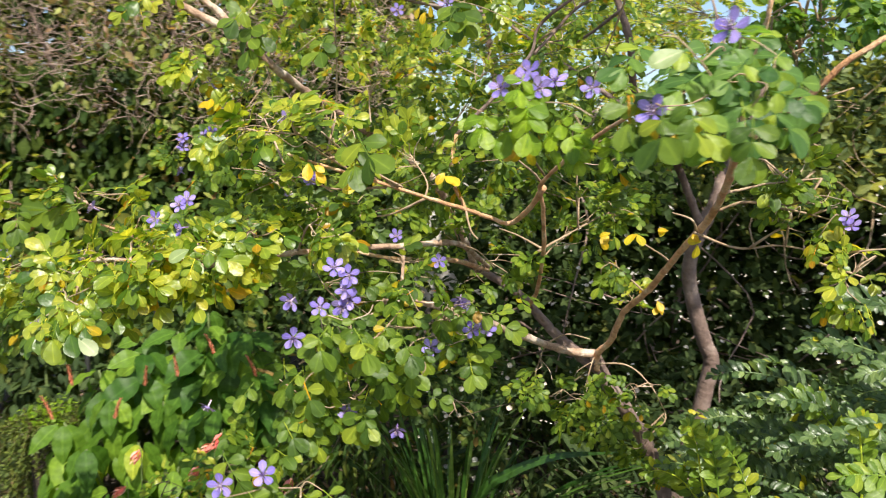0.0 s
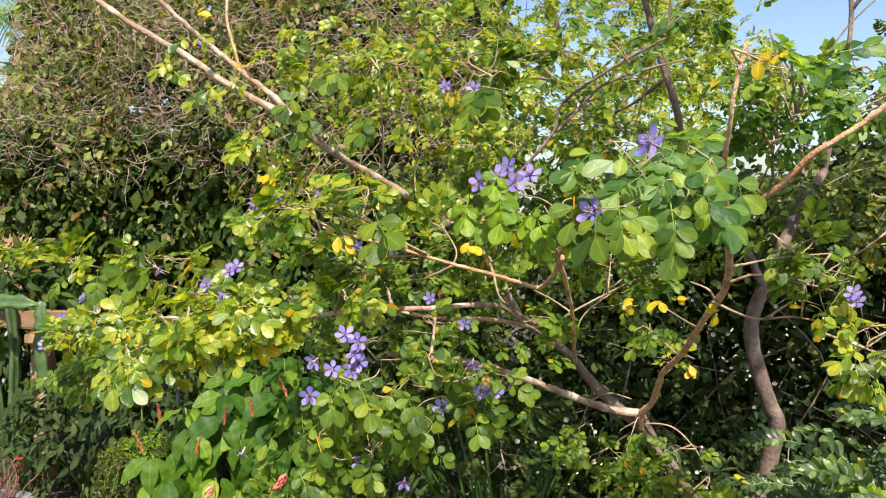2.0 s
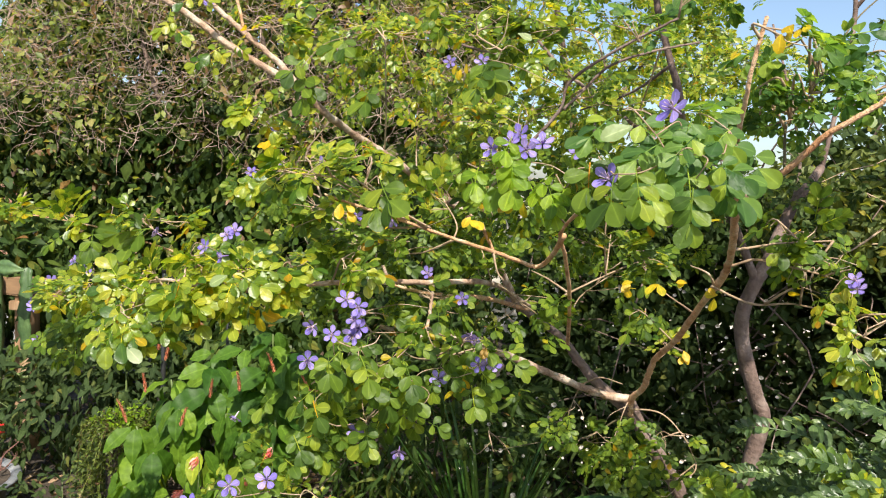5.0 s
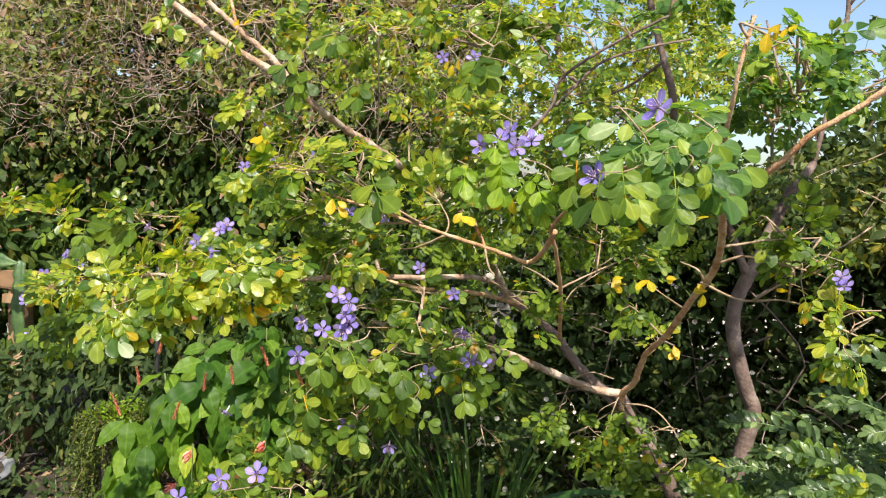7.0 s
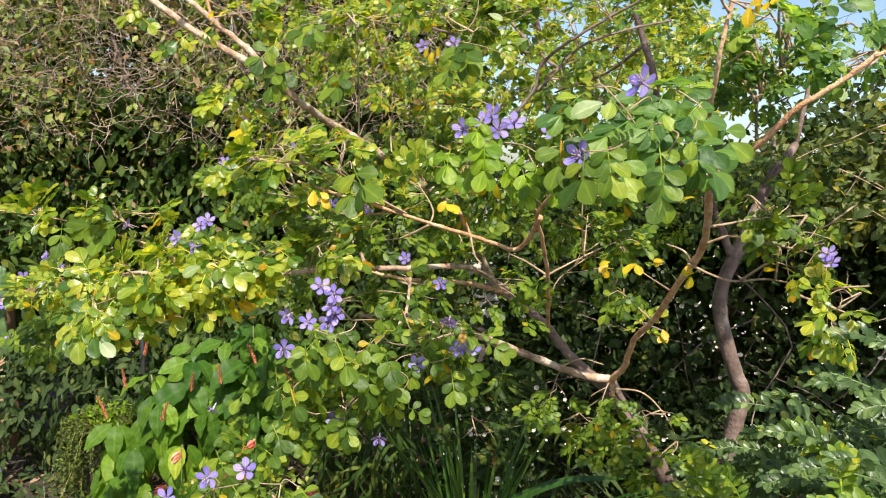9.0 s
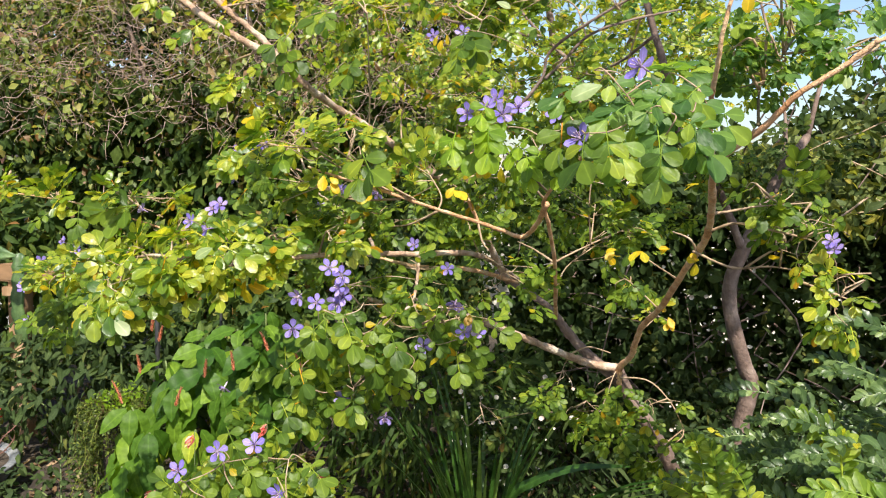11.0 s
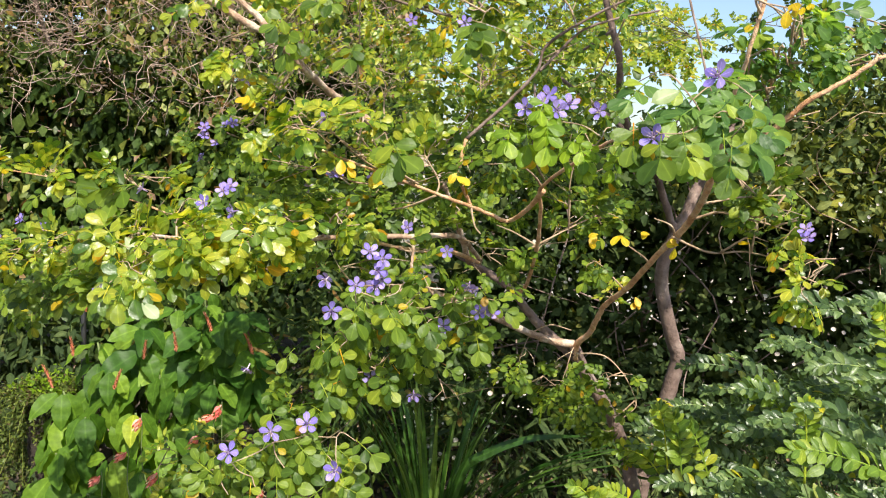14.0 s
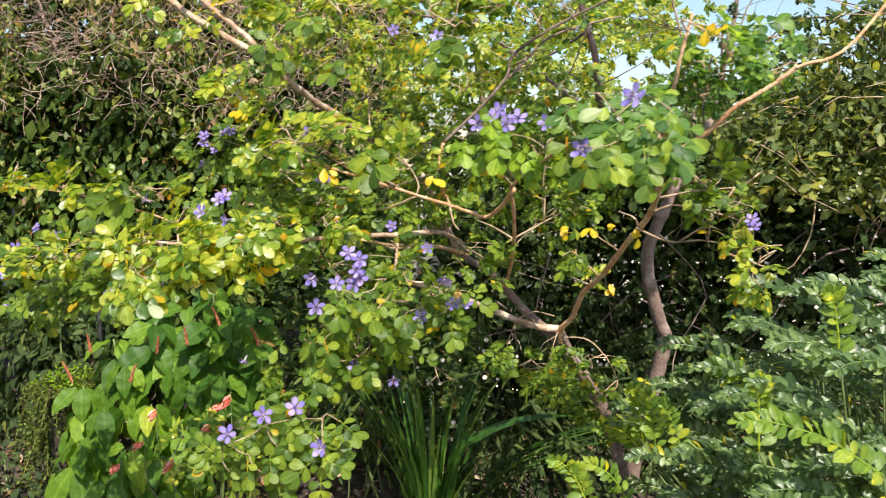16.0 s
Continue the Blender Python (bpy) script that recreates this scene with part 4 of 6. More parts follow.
# the low flowering spray
tree.fans(((-0.20, 0.89, 1.125), (-0.25, 0.88, 1.115), (-0.31, 0.88, 1.08), (-0.16, 0.90, 1.12), (-0.27, 0.91, 1.125), (-0.15, 0.865, 1.075), (-0.13, 0.90, 1.115), (-0.22, 0.86, 1.075), (-0.28, 0.88, 1.06), (-0.21, 0.88, 1.11), (-0.17, 0.88, 1.10), (-0.34, 0.93, 1.04), (-0.29, 0.95, 1.09), (-0.13, 0.87, 1.04),
           (-0.19, 0.86, 1.04), (-0.25, 0.87, 1.03), (-0.32, 0.90, 1.02), (-0.36, 0.97, 1.02)), LEAF, 2, 0.8, 0.75)
tree.spray((-0.21, 0.96, 1.075), (0.11, 0.04, 0.035), 20, LEAF, size=0.85, face=0.9, droop=0.6, twigs=False)
tree.spray((-0.25, 0.98, 1.02), (0.13, 0.05, 0.05), 26, LEAF, size=0.85, face=0.9, droop=0.6, twigs=False)

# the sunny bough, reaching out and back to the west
# LEAF_SUN on top, LEAF beneath: sun and shade put into the colours
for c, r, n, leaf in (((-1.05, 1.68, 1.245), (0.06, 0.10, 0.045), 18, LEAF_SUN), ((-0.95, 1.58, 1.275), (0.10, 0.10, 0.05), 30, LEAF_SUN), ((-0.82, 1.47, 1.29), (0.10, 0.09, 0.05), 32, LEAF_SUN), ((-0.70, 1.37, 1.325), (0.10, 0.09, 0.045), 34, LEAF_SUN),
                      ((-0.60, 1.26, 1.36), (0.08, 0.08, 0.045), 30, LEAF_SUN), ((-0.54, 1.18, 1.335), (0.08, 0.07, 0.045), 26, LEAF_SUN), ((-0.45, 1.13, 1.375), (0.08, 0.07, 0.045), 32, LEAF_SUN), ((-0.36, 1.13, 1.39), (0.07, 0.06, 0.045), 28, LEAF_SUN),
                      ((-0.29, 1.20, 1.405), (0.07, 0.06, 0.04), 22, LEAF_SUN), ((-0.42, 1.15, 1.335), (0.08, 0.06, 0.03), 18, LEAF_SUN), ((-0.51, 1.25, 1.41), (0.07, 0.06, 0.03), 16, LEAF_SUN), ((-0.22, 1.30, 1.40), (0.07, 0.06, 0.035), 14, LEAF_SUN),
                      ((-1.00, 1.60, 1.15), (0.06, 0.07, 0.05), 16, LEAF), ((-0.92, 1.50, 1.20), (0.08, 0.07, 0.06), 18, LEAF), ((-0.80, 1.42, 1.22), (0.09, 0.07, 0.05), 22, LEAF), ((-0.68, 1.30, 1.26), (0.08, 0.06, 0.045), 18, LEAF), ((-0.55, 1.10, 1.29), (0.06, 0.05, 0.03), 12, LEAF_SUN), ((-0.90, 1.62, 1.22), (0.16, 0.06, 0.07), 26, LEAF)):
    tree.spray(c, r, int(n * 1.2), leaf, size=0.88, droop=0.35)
tree.fans(((-0.52, 1.03, 1.335), (-0.50, 1.02, 1.33), (-0.56, 1.08, 1.335)), LEAF_SUN, 2, 0.9, 0.7)
tree.fans(((-0.62, 1.30, 1.45), (-0.59, 1.30, 1.44)), LEAF, 1, 1.35, 0.3, -1.3, templates=FAN)
for c, r, n in (((-0.84, 1.20, 1.480), (0.05, 0.03, 0.006), 13), ((-0.75, 1.23, 1.476), (0.05, 0.03, 0.008), 15), ((-0.66, 1.30, 1.468), (0.05, 0.03, 0.01), 14), ((-0.60, 1.36, 1.462), (0.04, 0.03, 0.006), 10), ((-0.94, 1.17, 1.485), (0.05, 0.03, 0.006), 10)):
    tree.spray(c, r, n, LEAF_SUN, size=0.75, droop=0.0, face=0.3)
tree.fans(((-0.71, 1.20, 1.45),), LEAF, 2, 0.8, 0.4)
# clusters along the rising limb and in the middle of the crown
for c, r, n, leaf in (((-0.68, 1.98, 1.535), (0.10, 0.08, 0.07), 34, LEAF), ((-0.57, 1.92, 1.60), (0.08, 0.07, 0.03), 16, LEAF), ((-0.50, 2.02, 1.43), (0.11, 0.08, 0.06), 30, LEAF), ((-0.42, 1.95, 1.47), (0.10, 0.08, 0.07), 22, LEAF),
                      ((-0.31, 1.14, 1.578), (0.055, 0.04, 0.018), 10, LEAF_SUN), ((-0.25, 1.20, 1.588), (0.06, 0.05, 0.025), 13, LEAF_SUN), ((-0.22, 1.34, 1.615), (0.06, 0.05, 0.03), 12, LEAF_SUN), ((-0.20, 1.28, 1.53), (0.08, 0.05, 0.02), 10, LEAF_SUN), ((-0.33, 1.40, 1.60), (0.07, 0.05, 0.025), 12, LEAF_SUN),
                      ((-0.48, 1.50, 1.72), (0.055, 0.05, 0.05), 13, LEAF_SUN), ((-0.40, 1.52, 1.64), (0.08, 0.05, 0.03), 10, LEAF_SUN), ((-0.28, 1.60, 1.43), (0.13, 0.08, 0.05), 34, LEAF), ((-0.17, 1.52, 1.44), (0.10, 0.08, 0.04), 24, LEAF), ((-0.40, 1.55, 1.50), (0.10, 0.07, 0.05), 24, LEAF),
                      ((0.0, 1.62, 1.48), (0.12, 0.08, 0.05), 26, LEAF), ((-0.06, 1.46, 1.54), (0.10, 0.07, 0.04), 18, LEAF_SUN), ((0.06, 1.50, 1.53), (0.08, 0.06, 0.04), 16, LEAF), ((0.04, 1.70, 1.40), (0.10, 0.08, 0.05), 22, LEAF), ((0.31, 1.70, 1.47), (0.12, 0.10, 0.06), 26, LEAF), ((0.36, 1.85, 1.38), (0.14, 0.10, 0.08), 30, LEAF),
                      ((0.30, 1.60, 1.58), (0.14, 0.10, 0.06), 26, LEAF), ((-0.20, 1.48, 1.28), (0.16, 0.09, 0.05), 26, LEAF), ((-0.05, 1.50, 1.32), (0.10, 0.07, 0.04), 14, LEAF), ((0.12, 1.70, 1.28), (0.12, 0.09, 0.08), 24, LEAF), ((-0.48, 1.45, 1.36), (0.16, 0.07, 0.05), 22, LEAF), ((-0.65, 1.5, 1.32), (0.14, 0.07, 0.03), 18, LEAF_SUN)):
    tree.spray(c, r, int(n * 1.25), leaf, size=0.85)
tree.fans(((-0.24, 1.13, 1.57), (-0.13, 1.14, 1.575), (-0.12, 1.13, 1.565), (-0.02, 1.28, 1.51)), LEAF, 1, 1.15, 0.4, templates=FAN)
# top of the crown
tree.fans(((-0.64, 1.40, 1.91), (-0.63, 1.40, 1.88), (-0.53, 1.44, 1.83), (-0.56, 1.42, 1.82), (-0.57, 1.40, 1.94), (-0.40, 1.46, 1.74), (-0.33, 1.46, 1.68)), LEAF_SUN, 2, 0.8, 1.0)
tree.fans(((-0.36, 1.42, 1.80), (-0.24, 1.45, 1.76), (-0.27, 1.42, 1.86), (0.02, 1.40, 1.82), (0.05, 1.42, 1.84)), LEAF, 2, 1.05, 0.5, templates=FAN)
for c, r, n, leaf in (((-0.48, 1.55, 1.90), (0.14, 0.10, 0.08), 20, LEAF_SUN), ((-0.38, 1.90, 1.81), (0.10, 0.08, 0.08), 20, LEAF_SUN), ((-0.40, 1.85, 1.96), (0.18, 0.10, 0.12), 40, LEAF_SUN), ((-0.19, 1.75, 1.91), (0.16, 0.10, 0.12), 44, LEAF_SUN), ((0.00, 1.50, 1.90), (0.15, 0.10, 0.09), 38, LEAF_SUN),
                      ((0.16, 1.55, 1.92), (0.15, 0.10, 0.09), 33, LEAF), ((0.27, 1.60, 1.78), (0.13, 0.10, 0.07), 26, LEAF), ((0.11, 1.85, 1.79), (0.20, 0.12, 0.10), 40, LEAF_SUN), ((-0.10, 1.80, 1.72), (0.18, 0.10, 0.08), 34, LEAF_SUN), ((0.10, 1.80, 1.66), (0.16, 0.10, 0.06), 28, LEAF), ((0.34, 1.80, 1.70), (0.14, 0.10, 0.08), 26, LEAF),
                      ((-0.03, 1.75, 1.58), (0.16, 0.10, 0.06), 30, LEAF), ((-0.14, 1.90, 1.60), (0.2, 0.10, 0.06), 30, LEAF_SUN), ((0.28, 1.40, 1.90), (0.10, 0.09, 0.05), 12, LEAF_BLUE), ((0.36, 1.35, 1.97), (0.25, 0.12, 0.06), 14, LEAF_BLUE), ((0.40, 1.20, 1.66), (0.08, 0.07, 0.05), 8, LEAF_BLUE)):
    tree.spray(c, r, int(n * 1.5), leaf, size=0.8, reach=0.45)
tree.spray((0.48, 1.00, 1.80), (0.07, 0.05, 0.03), 10, LEAF_BLUE, size=0.85, **near)
for c, n in (((0.50, 1.00, 1.715), 9), ((0.52, 1.02, 1.79), 8), ((0.58, 1.00, 1.715), 16), ((0.555, 1.00, 1.73), 12), ((0.60, 1.00, 1.735), 14), ((0.52, 1.00, 1.74), 6), ((0.465, 1.03, 1.715), 14), ((0.44, 1.02, 1.725), 10), ((0.48, 1.05, 1.682), 12), ((0.45, 1.03, 1.69), 9), ((0.52, 1.03, 1.685), 9), ((0.62, 1.05, 1.78), 10)):
    tree.spray(c, (0.04, 0.035, 0.018), n, LEAF_BLUE, size=0.56, twigs=False)
    tree.spray(c, (0.03, 0.03, 0.01), 3, LEAF_BLUE, size=0.5, reach=0.3)
# shoots on the east side
for c, r, n, leaf in (((0.66, 1.30, 1.475), (0.09, 0.06, 0.04), 20, LEAF), ((0.60, 1.34, 1.51), (0.10, 0.06, 0.025), 14, LEAF), ((0.69, 1.28, 1.42), (0.05, 0.05, 0.03), 9, LEAF_SUN), ((0.72, 1.27, 1.36), (0.05, 0.05, 0.03), 10, LEAF_SUN), ((0.72, 1.30, 1.315), (0.05, 0.05, 0.03), 10, LEAF_SUN), ((0.65, 1.38, 1.41), (0.07, 0.05, 0.03), 12, LEAF),
                      ((0.40, 1.74, 1.40), (0.08, 0.06, 0.05), 14, LEAF), ((0.38, 1.76, 1.29), (0.08, 0.06, 0.05), 10, LEAF), ((0.50, 1.92, 1.17), (0.05, 0.05, 0.04), 10, LEAF_SUN)):
    tree.spray(c, r, n, leaf, size=0.85)
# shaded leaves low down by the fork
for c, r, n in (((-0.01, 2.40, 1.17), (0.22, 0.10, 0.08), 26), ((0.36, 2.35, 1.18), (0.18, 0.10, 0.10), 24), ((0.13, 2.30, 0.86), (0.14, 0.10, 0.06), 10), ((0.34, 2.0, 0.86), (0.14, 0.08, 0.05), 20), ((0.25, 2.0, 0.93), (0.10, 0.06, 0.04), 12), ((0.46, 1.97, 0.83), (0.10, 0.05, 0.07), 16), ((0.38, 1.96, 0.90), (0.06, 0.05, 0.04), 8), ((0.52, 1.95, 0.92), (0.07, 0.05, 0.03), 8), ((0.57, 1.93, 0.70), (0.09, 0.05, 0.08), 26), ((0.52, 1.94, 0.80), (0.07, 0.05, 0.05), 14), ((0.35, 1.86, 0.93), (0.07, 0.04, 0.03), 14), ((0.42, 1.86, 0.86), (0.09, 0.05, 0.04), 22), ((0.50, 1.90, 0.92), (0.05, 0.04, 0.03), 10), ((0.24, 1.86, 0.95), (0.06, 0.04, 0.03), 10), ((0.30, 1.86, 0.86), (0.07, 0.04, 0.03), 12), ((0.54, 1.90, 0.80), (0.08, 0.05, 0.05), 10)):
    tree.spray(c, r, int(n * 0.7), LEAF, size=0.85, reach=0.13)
# darker leaf copy: shade by the fork is put into the colour
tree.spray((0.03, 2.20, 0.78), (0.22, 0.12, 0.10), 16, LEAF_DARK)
# yellow leaves before their fall
for at, n in (((0.32, 1.55, 1.37), 2), ((0.355, 1.54, 1.38), 2), ((0.41, 1.53, 1.38), 3), ((0.47, 1.48, 1.39), 2), ((0.66, 1.40, 1.41), 3), ((0.49, 1.70, 1.20), 3), ((0.515, 1.42, 1.375), 3), ((-0.45, 1.15, 1.325), 5), ((-0.33, 1.15, 1.34), 4), ((-0.13, 1.28, 1.49), 4), ((-0.22, 1.22, 1.53), 3), ((-0.44, 1.48, 1.645), 4),
              ((-0.04, 1.44, 1.82), 4), ((0.12, 0.95, 1.57), 3), ((0.23, 0.80, 1.585), 2), ((0.02, 1.38, 1.50), 3), ((-0.47, 1.49, 1.68), 3), ((0.46, 1.24, 1.52), 2), ((-0.60, 1.30, 1.31), 3), ((-0.50, 1.45, 1.86), 3), ((-0.60, 1.42, 1.97), 3), ((0.30, 0.84, 1.60), 2)):
    tree.spray(at, (0.022, 0.018, 0.014), n, LEAF_YELLOW, LONE, 0.82, droop=0.8, twigs=False)
tree.spray((0.415, 0.85, 1.775), (0.022, 0.02, 0.010), 6, LEAF_YELLOW, LONE, 0.62, droop=0.8, twigs=False)
tree.spray((0.385, 0.86, 1.74), (0.012, 0.012, 0.01), 2, LEAF_YELLOW, LONE, 0.62, droop=0.6, twigs=False)
tree.spray((0.44, 0.90, 1.77), (0.06, 0.04, 0.03), 9, LEAF_BLUE, size=0.8)

# unseen crown of the flowering tree overhead, added to shade the hedge
tree.limb(((0.595, 0.93, 1.722), (0.72, 0.95, 1.80), (1.05, 1.1, 2.25), (1.15, 1.3, 2.65), (1.25, 1.5, 2.95)), 0.0042, 0.004)
tree.limb(((1.15, 1.3, 2.65), (0.9, 1.5, 2.9), (0.6, 1.6, 3.0)), 0.006, 0.004)
tree.limb(((1.15, 1.3, 2.65), (1.6, 1.5, 2.9), (2.0, 1.6, 3.0)), 0.006, 0.004)
tree.limb(((1.05, 1.1, 2.25), (0.8, 1.25, 2.42), (0.5, 1.35, 2.5)), 0.006, 0.004)
tree.spray((0.75, 1.35, 3.0), (0.55, 0.4, 0.14), 220, LEAF, size=1.5)
tree.spray((1.35, 1.45, 3.0), (0.50, 0.35, 0.16), 190, LEAF, size=1.5)
tree.spray((2.0, 1.45, 3.0), (0.50, 0.35, 0.16), 170, LEAF, size=1.5)
tree.spray((0.75, 1.38, 2.5), (0.5, 0.22, 0.09), 190, LEAF, size=1.4)


# ---- violet flowers of the tree ----
def flower_meshes():
    petal = blade(0.0165, 0.0115, 5, "oval", -0.12, -0.12)
    pieces = []
    for k in range(9):
        a = k * 0.698
        out = np.array((math.cos(a), math.sin(a), 0))
        pieces.append(tube(np.array([out * 0.0012, out * 0.004 + UP * 0.005, out * 0.006 + UP * 0.009]), 0.0005, 0.0007, 4))
    pieces.append(tube(np.array([(0, 0, -0.014), (0, 0, -0.005), (0, 0, 0.004)]), 0.0009, 0.0022, 6))
    return quads("petal", *petal, PETAL), quads("flower", *join(pieces), STAMEN)


PETAL_MESH, FLOWER_MESH = flower_meshes()


def flower(parent, at, face, spin, size=1.0, petals=5, cup=0.25):
    """A five-petalled flower; its petals stand round the stamens."""
    f = part("flower", FLOWER_MESH, parent)
    m = frames(np.array([np.cross(face, (0.3, 0.2, 0.9))]), np.array([face]))[0]
    f.matrix_local = Matrix.Translation(local(parent, at)) @ Matrix(m.tolist()).to_4x4() @ Matrix.Rotation(spin, 4, "Z") @ Matrix.Scale(size, 4)
    for k in range(petals):
        p = part("petal", PETAL_MESH, f)
        p.matrix_local = Matrix.Rotation(k * 2 * math.pi / petals, 4, "Z") @ Matrix.Translation((0, 0.0025, 0)) @ Matrix.Rotation(cup + 0.25 * (rng.random() - 0.5), 4, "X")


def flowers(spots, face=(0, -1, 0.25), size=1.0):
    for at in spots:
        f = unit(np.array(face) + rng.normal(size=3) * 0.35)
        flower(tree.ob, np.array(at) - (0, 0.02, 0), f, rng.random() * 6, 0.86 * size * rng.uniform(0.9, 1.1), 5, rng.uniform(0.1, 0.5))


flowers(((0.281, 0.72, 1.658), (0.225, 0.76, 1.585)), (-0.2, -1.1, 0.35), 1.15)
flowers(((0.085, 0.905, 1.62), (0.11, 0.91, 1.63), (0.13, 0.91, 1.62), (0.15, 0.93, 1.63), (0.12, 0.93, 1.64), (0.20, 0.96, 1.625)), (-0.1, -1, 0.3))
flowers(((-0.15, 1.01, 1.335), (-0.12, 1.02, 1.335), (-0.115, 1.01, 1.36), (-0.11, 1.01, 1.38), (-0.13, 1.01, 1.39), (-0.187, 1.01, 1.292), (-0.21, 1.10, 1.325), (-0.11, 1.02, 1.345)))
flowers(((0.06, 1.20, 1.26), (0.085, 1.20, 1.26), (0.04, 1.22, 1.305), (0.05, 1.22, 1.295), (-0.005, 1.16, 1.24), (0.00, 1.42, 1.34), (-0.09, 1.52, 1.375), (0.075, 1.21, 1.268)))
flowers(((-0.05, 1.07, 1.14), (-0.125, 1.08, 1.163), (-0.34, 1.10, 1.16)), (0, -1, -0.2))
flowers(((-0.37, 1.10, 1.432), (-0.42, 1.26, 1.462), (-0.43, 1.25, 1.455), (-0.45, 1.20, 1.435), (-0.60, 1.30, 1.445), (-0.59, 1.10, 1.285), (-0.57, 1.10, 1.28)), (-0.3, -0.7, 0.5), 0.95)
flowers(((-0.26, 1.50, 1.485), (-0.25, 1.50, 1.49), (-0.33, 1.60, 1.45), (-0.17, 1.50, 1.485), (-0.24, 1.22, 1.595), (0.01, 1.46, 1.82), (-0.55, 1.40, 1.91), (0.675, 1.25, 1.445), (0.68, 1.25, 1.43), (-0.48, 1.60, 1.68), (-0.12, 1.90, 1.89)), (-0.2, -0.8, 0.4))
flowers(((-0.31, 0.88, 1.105), (-0.25, 0.88, 1.14), (-0.20, 0.89, 1.15), (-0.153, 0.86, 1.095)), (0, -1, 0.5), 1.0)
flowers(((-0.692, 1.97, 1.552), (-0.66, 1.98, 1.535), (-0.70, 1.97, 1.49), (-0.62, 1.93, 1.585), (-0.60, 1.93, 1.59), (-0.69, 1.97, 1.575), (-1.07, 1.72, 1.318), (-1.12, 1.70, 1.265), (-1.13, 1.65, 1.215), (-1.135, 1.65, 1.20), (-1.09, 1.60, 1.125), (-0.95, 1.60, 1.315)), (-0.2, -0.8, 0.4), 1.05)
for at, size in (((0.225, 0.77, 1.60), 1.1), ((0.09, 1.25, 1.84), 1.0), ((0.245, 0.72, 1.64), 1.25), ((-0.49, 1.0, 1.285), 1.3), ((0.66, 1.20, 1.72), 1.1), ((0.69, 1.25, 1.32), 1.3), ((-0.36, 1.08, 1.40), 1.2), ((-0.60, 1.2, 1.36), 1.2)):
    leaf = part("leaf", quads("leaf", *blade(0.028, 0.017, 7, "oval", 0.15, 0.15), LEAF_PALE), tree.ob, "pale upturned leaflet")
    m = frames(np.array([(rng.uniform(-1, 1), -0.2, -0.3)]), np.array([(0.2, -0.8, 0.6)]))[0]
    leaf.matrix_local = Matrix.Translation(local(tree.ob, at)) @ Matrix(m.tolist()).to_4x4() @ Matrix.Scale(size, 4)
tree.finish(320)


# ---- shrub with grey-green feather leaves, in front on the east side ----
front = Plant("feather_shrub", (1.25, 1.55, 0.0), "low shrub of arching shoots with grey-green feather leaves", "shrub", STEM_GREEN)


LEAFLET = [blade(0.039, 0.0205, 5, "oval", f, d) for f, d in ((0.3, 0.1), (0.5, 0.25), (0.15, 0.35))]


def frond(tip, leaf, length=0.27, size=1.0, rise=0.42, flat=0.75, way=None):
    """An arching feather leaf that ends at the tip, on a stem from the shrub's foot."""
    tip = np.array(tip)
    way = np.array((1.0, rng.uniform(-0.25, 0.45), -rise + rng.uniform(-0.15, 0.2))) if way is None else np.array(way)
    base = tip + way * length
    line = spline((base, base * 0.6 + tip * 0.4 + UP * 0.03, base * 0.2 + tip * 0.8 + UP * 0.022, tip), 6)
    tan = unit(np.gradient(line, axis=0))
    at, d, nor, sc = [], [], [], []
    plane = unit(UP * flat + np.array((-0.15, -1.0 + flat * 0.6, 0)) + rng.normal(size=3) * 0.22)
    pairs = int(length / (0.0135 * size))
    for k in range(pairs):
        u = (k + 0.6) / pairs
        i = min(int(u * (len(line) - 1)), len(line) - 2)
        p = line[i] + (line[i + 1] - line[i]) * (u * (len(line) - 1) - i)
        side = unit(np.cross(tan[i], plane))
        for s in (-1, 1):
            at.append(p), d.append(side * s * 0.9 + tan[i] * (0.5 + 0.35 * u) + plane * 0.35 + rng.normal(size=3) * 0.2)
            nor.append(plane - side * s * 0.3 + rng.normal(size=3) * 0.38), sc.append(size * rng.uniform(0.7, 1.15) * (1.0 - 0.5 * u ** 3))
    at.append(tip), d.append(tan[-1]), nor.append(plane), sc.append(size * 0.6)
    v, q = join([tube(line, 0.0024, 0.001, 5), strew(LEAFLET, at, np.array(d), np.array(nor), sc)])
    part("frond", quads("frond", local(front.ob, v), q, leaf), front.ob)
    foot = np.array((1.25 + rng.uniform(-0.08, 0.08), 1.55 + rng.uniform(-0.08, 0.08), -0.04))
    stem = spline((foot, foot * 0.55 + base * 0.45 + np.array((0.05, 0.02, -0.03)), base), 6)
    v, q = tube(stem, 0.005, 0.0024, 6, 0.1)
    part("shoot", quads("shoot", local(front.ob, v), q, STEM_GREEN), front.ob)


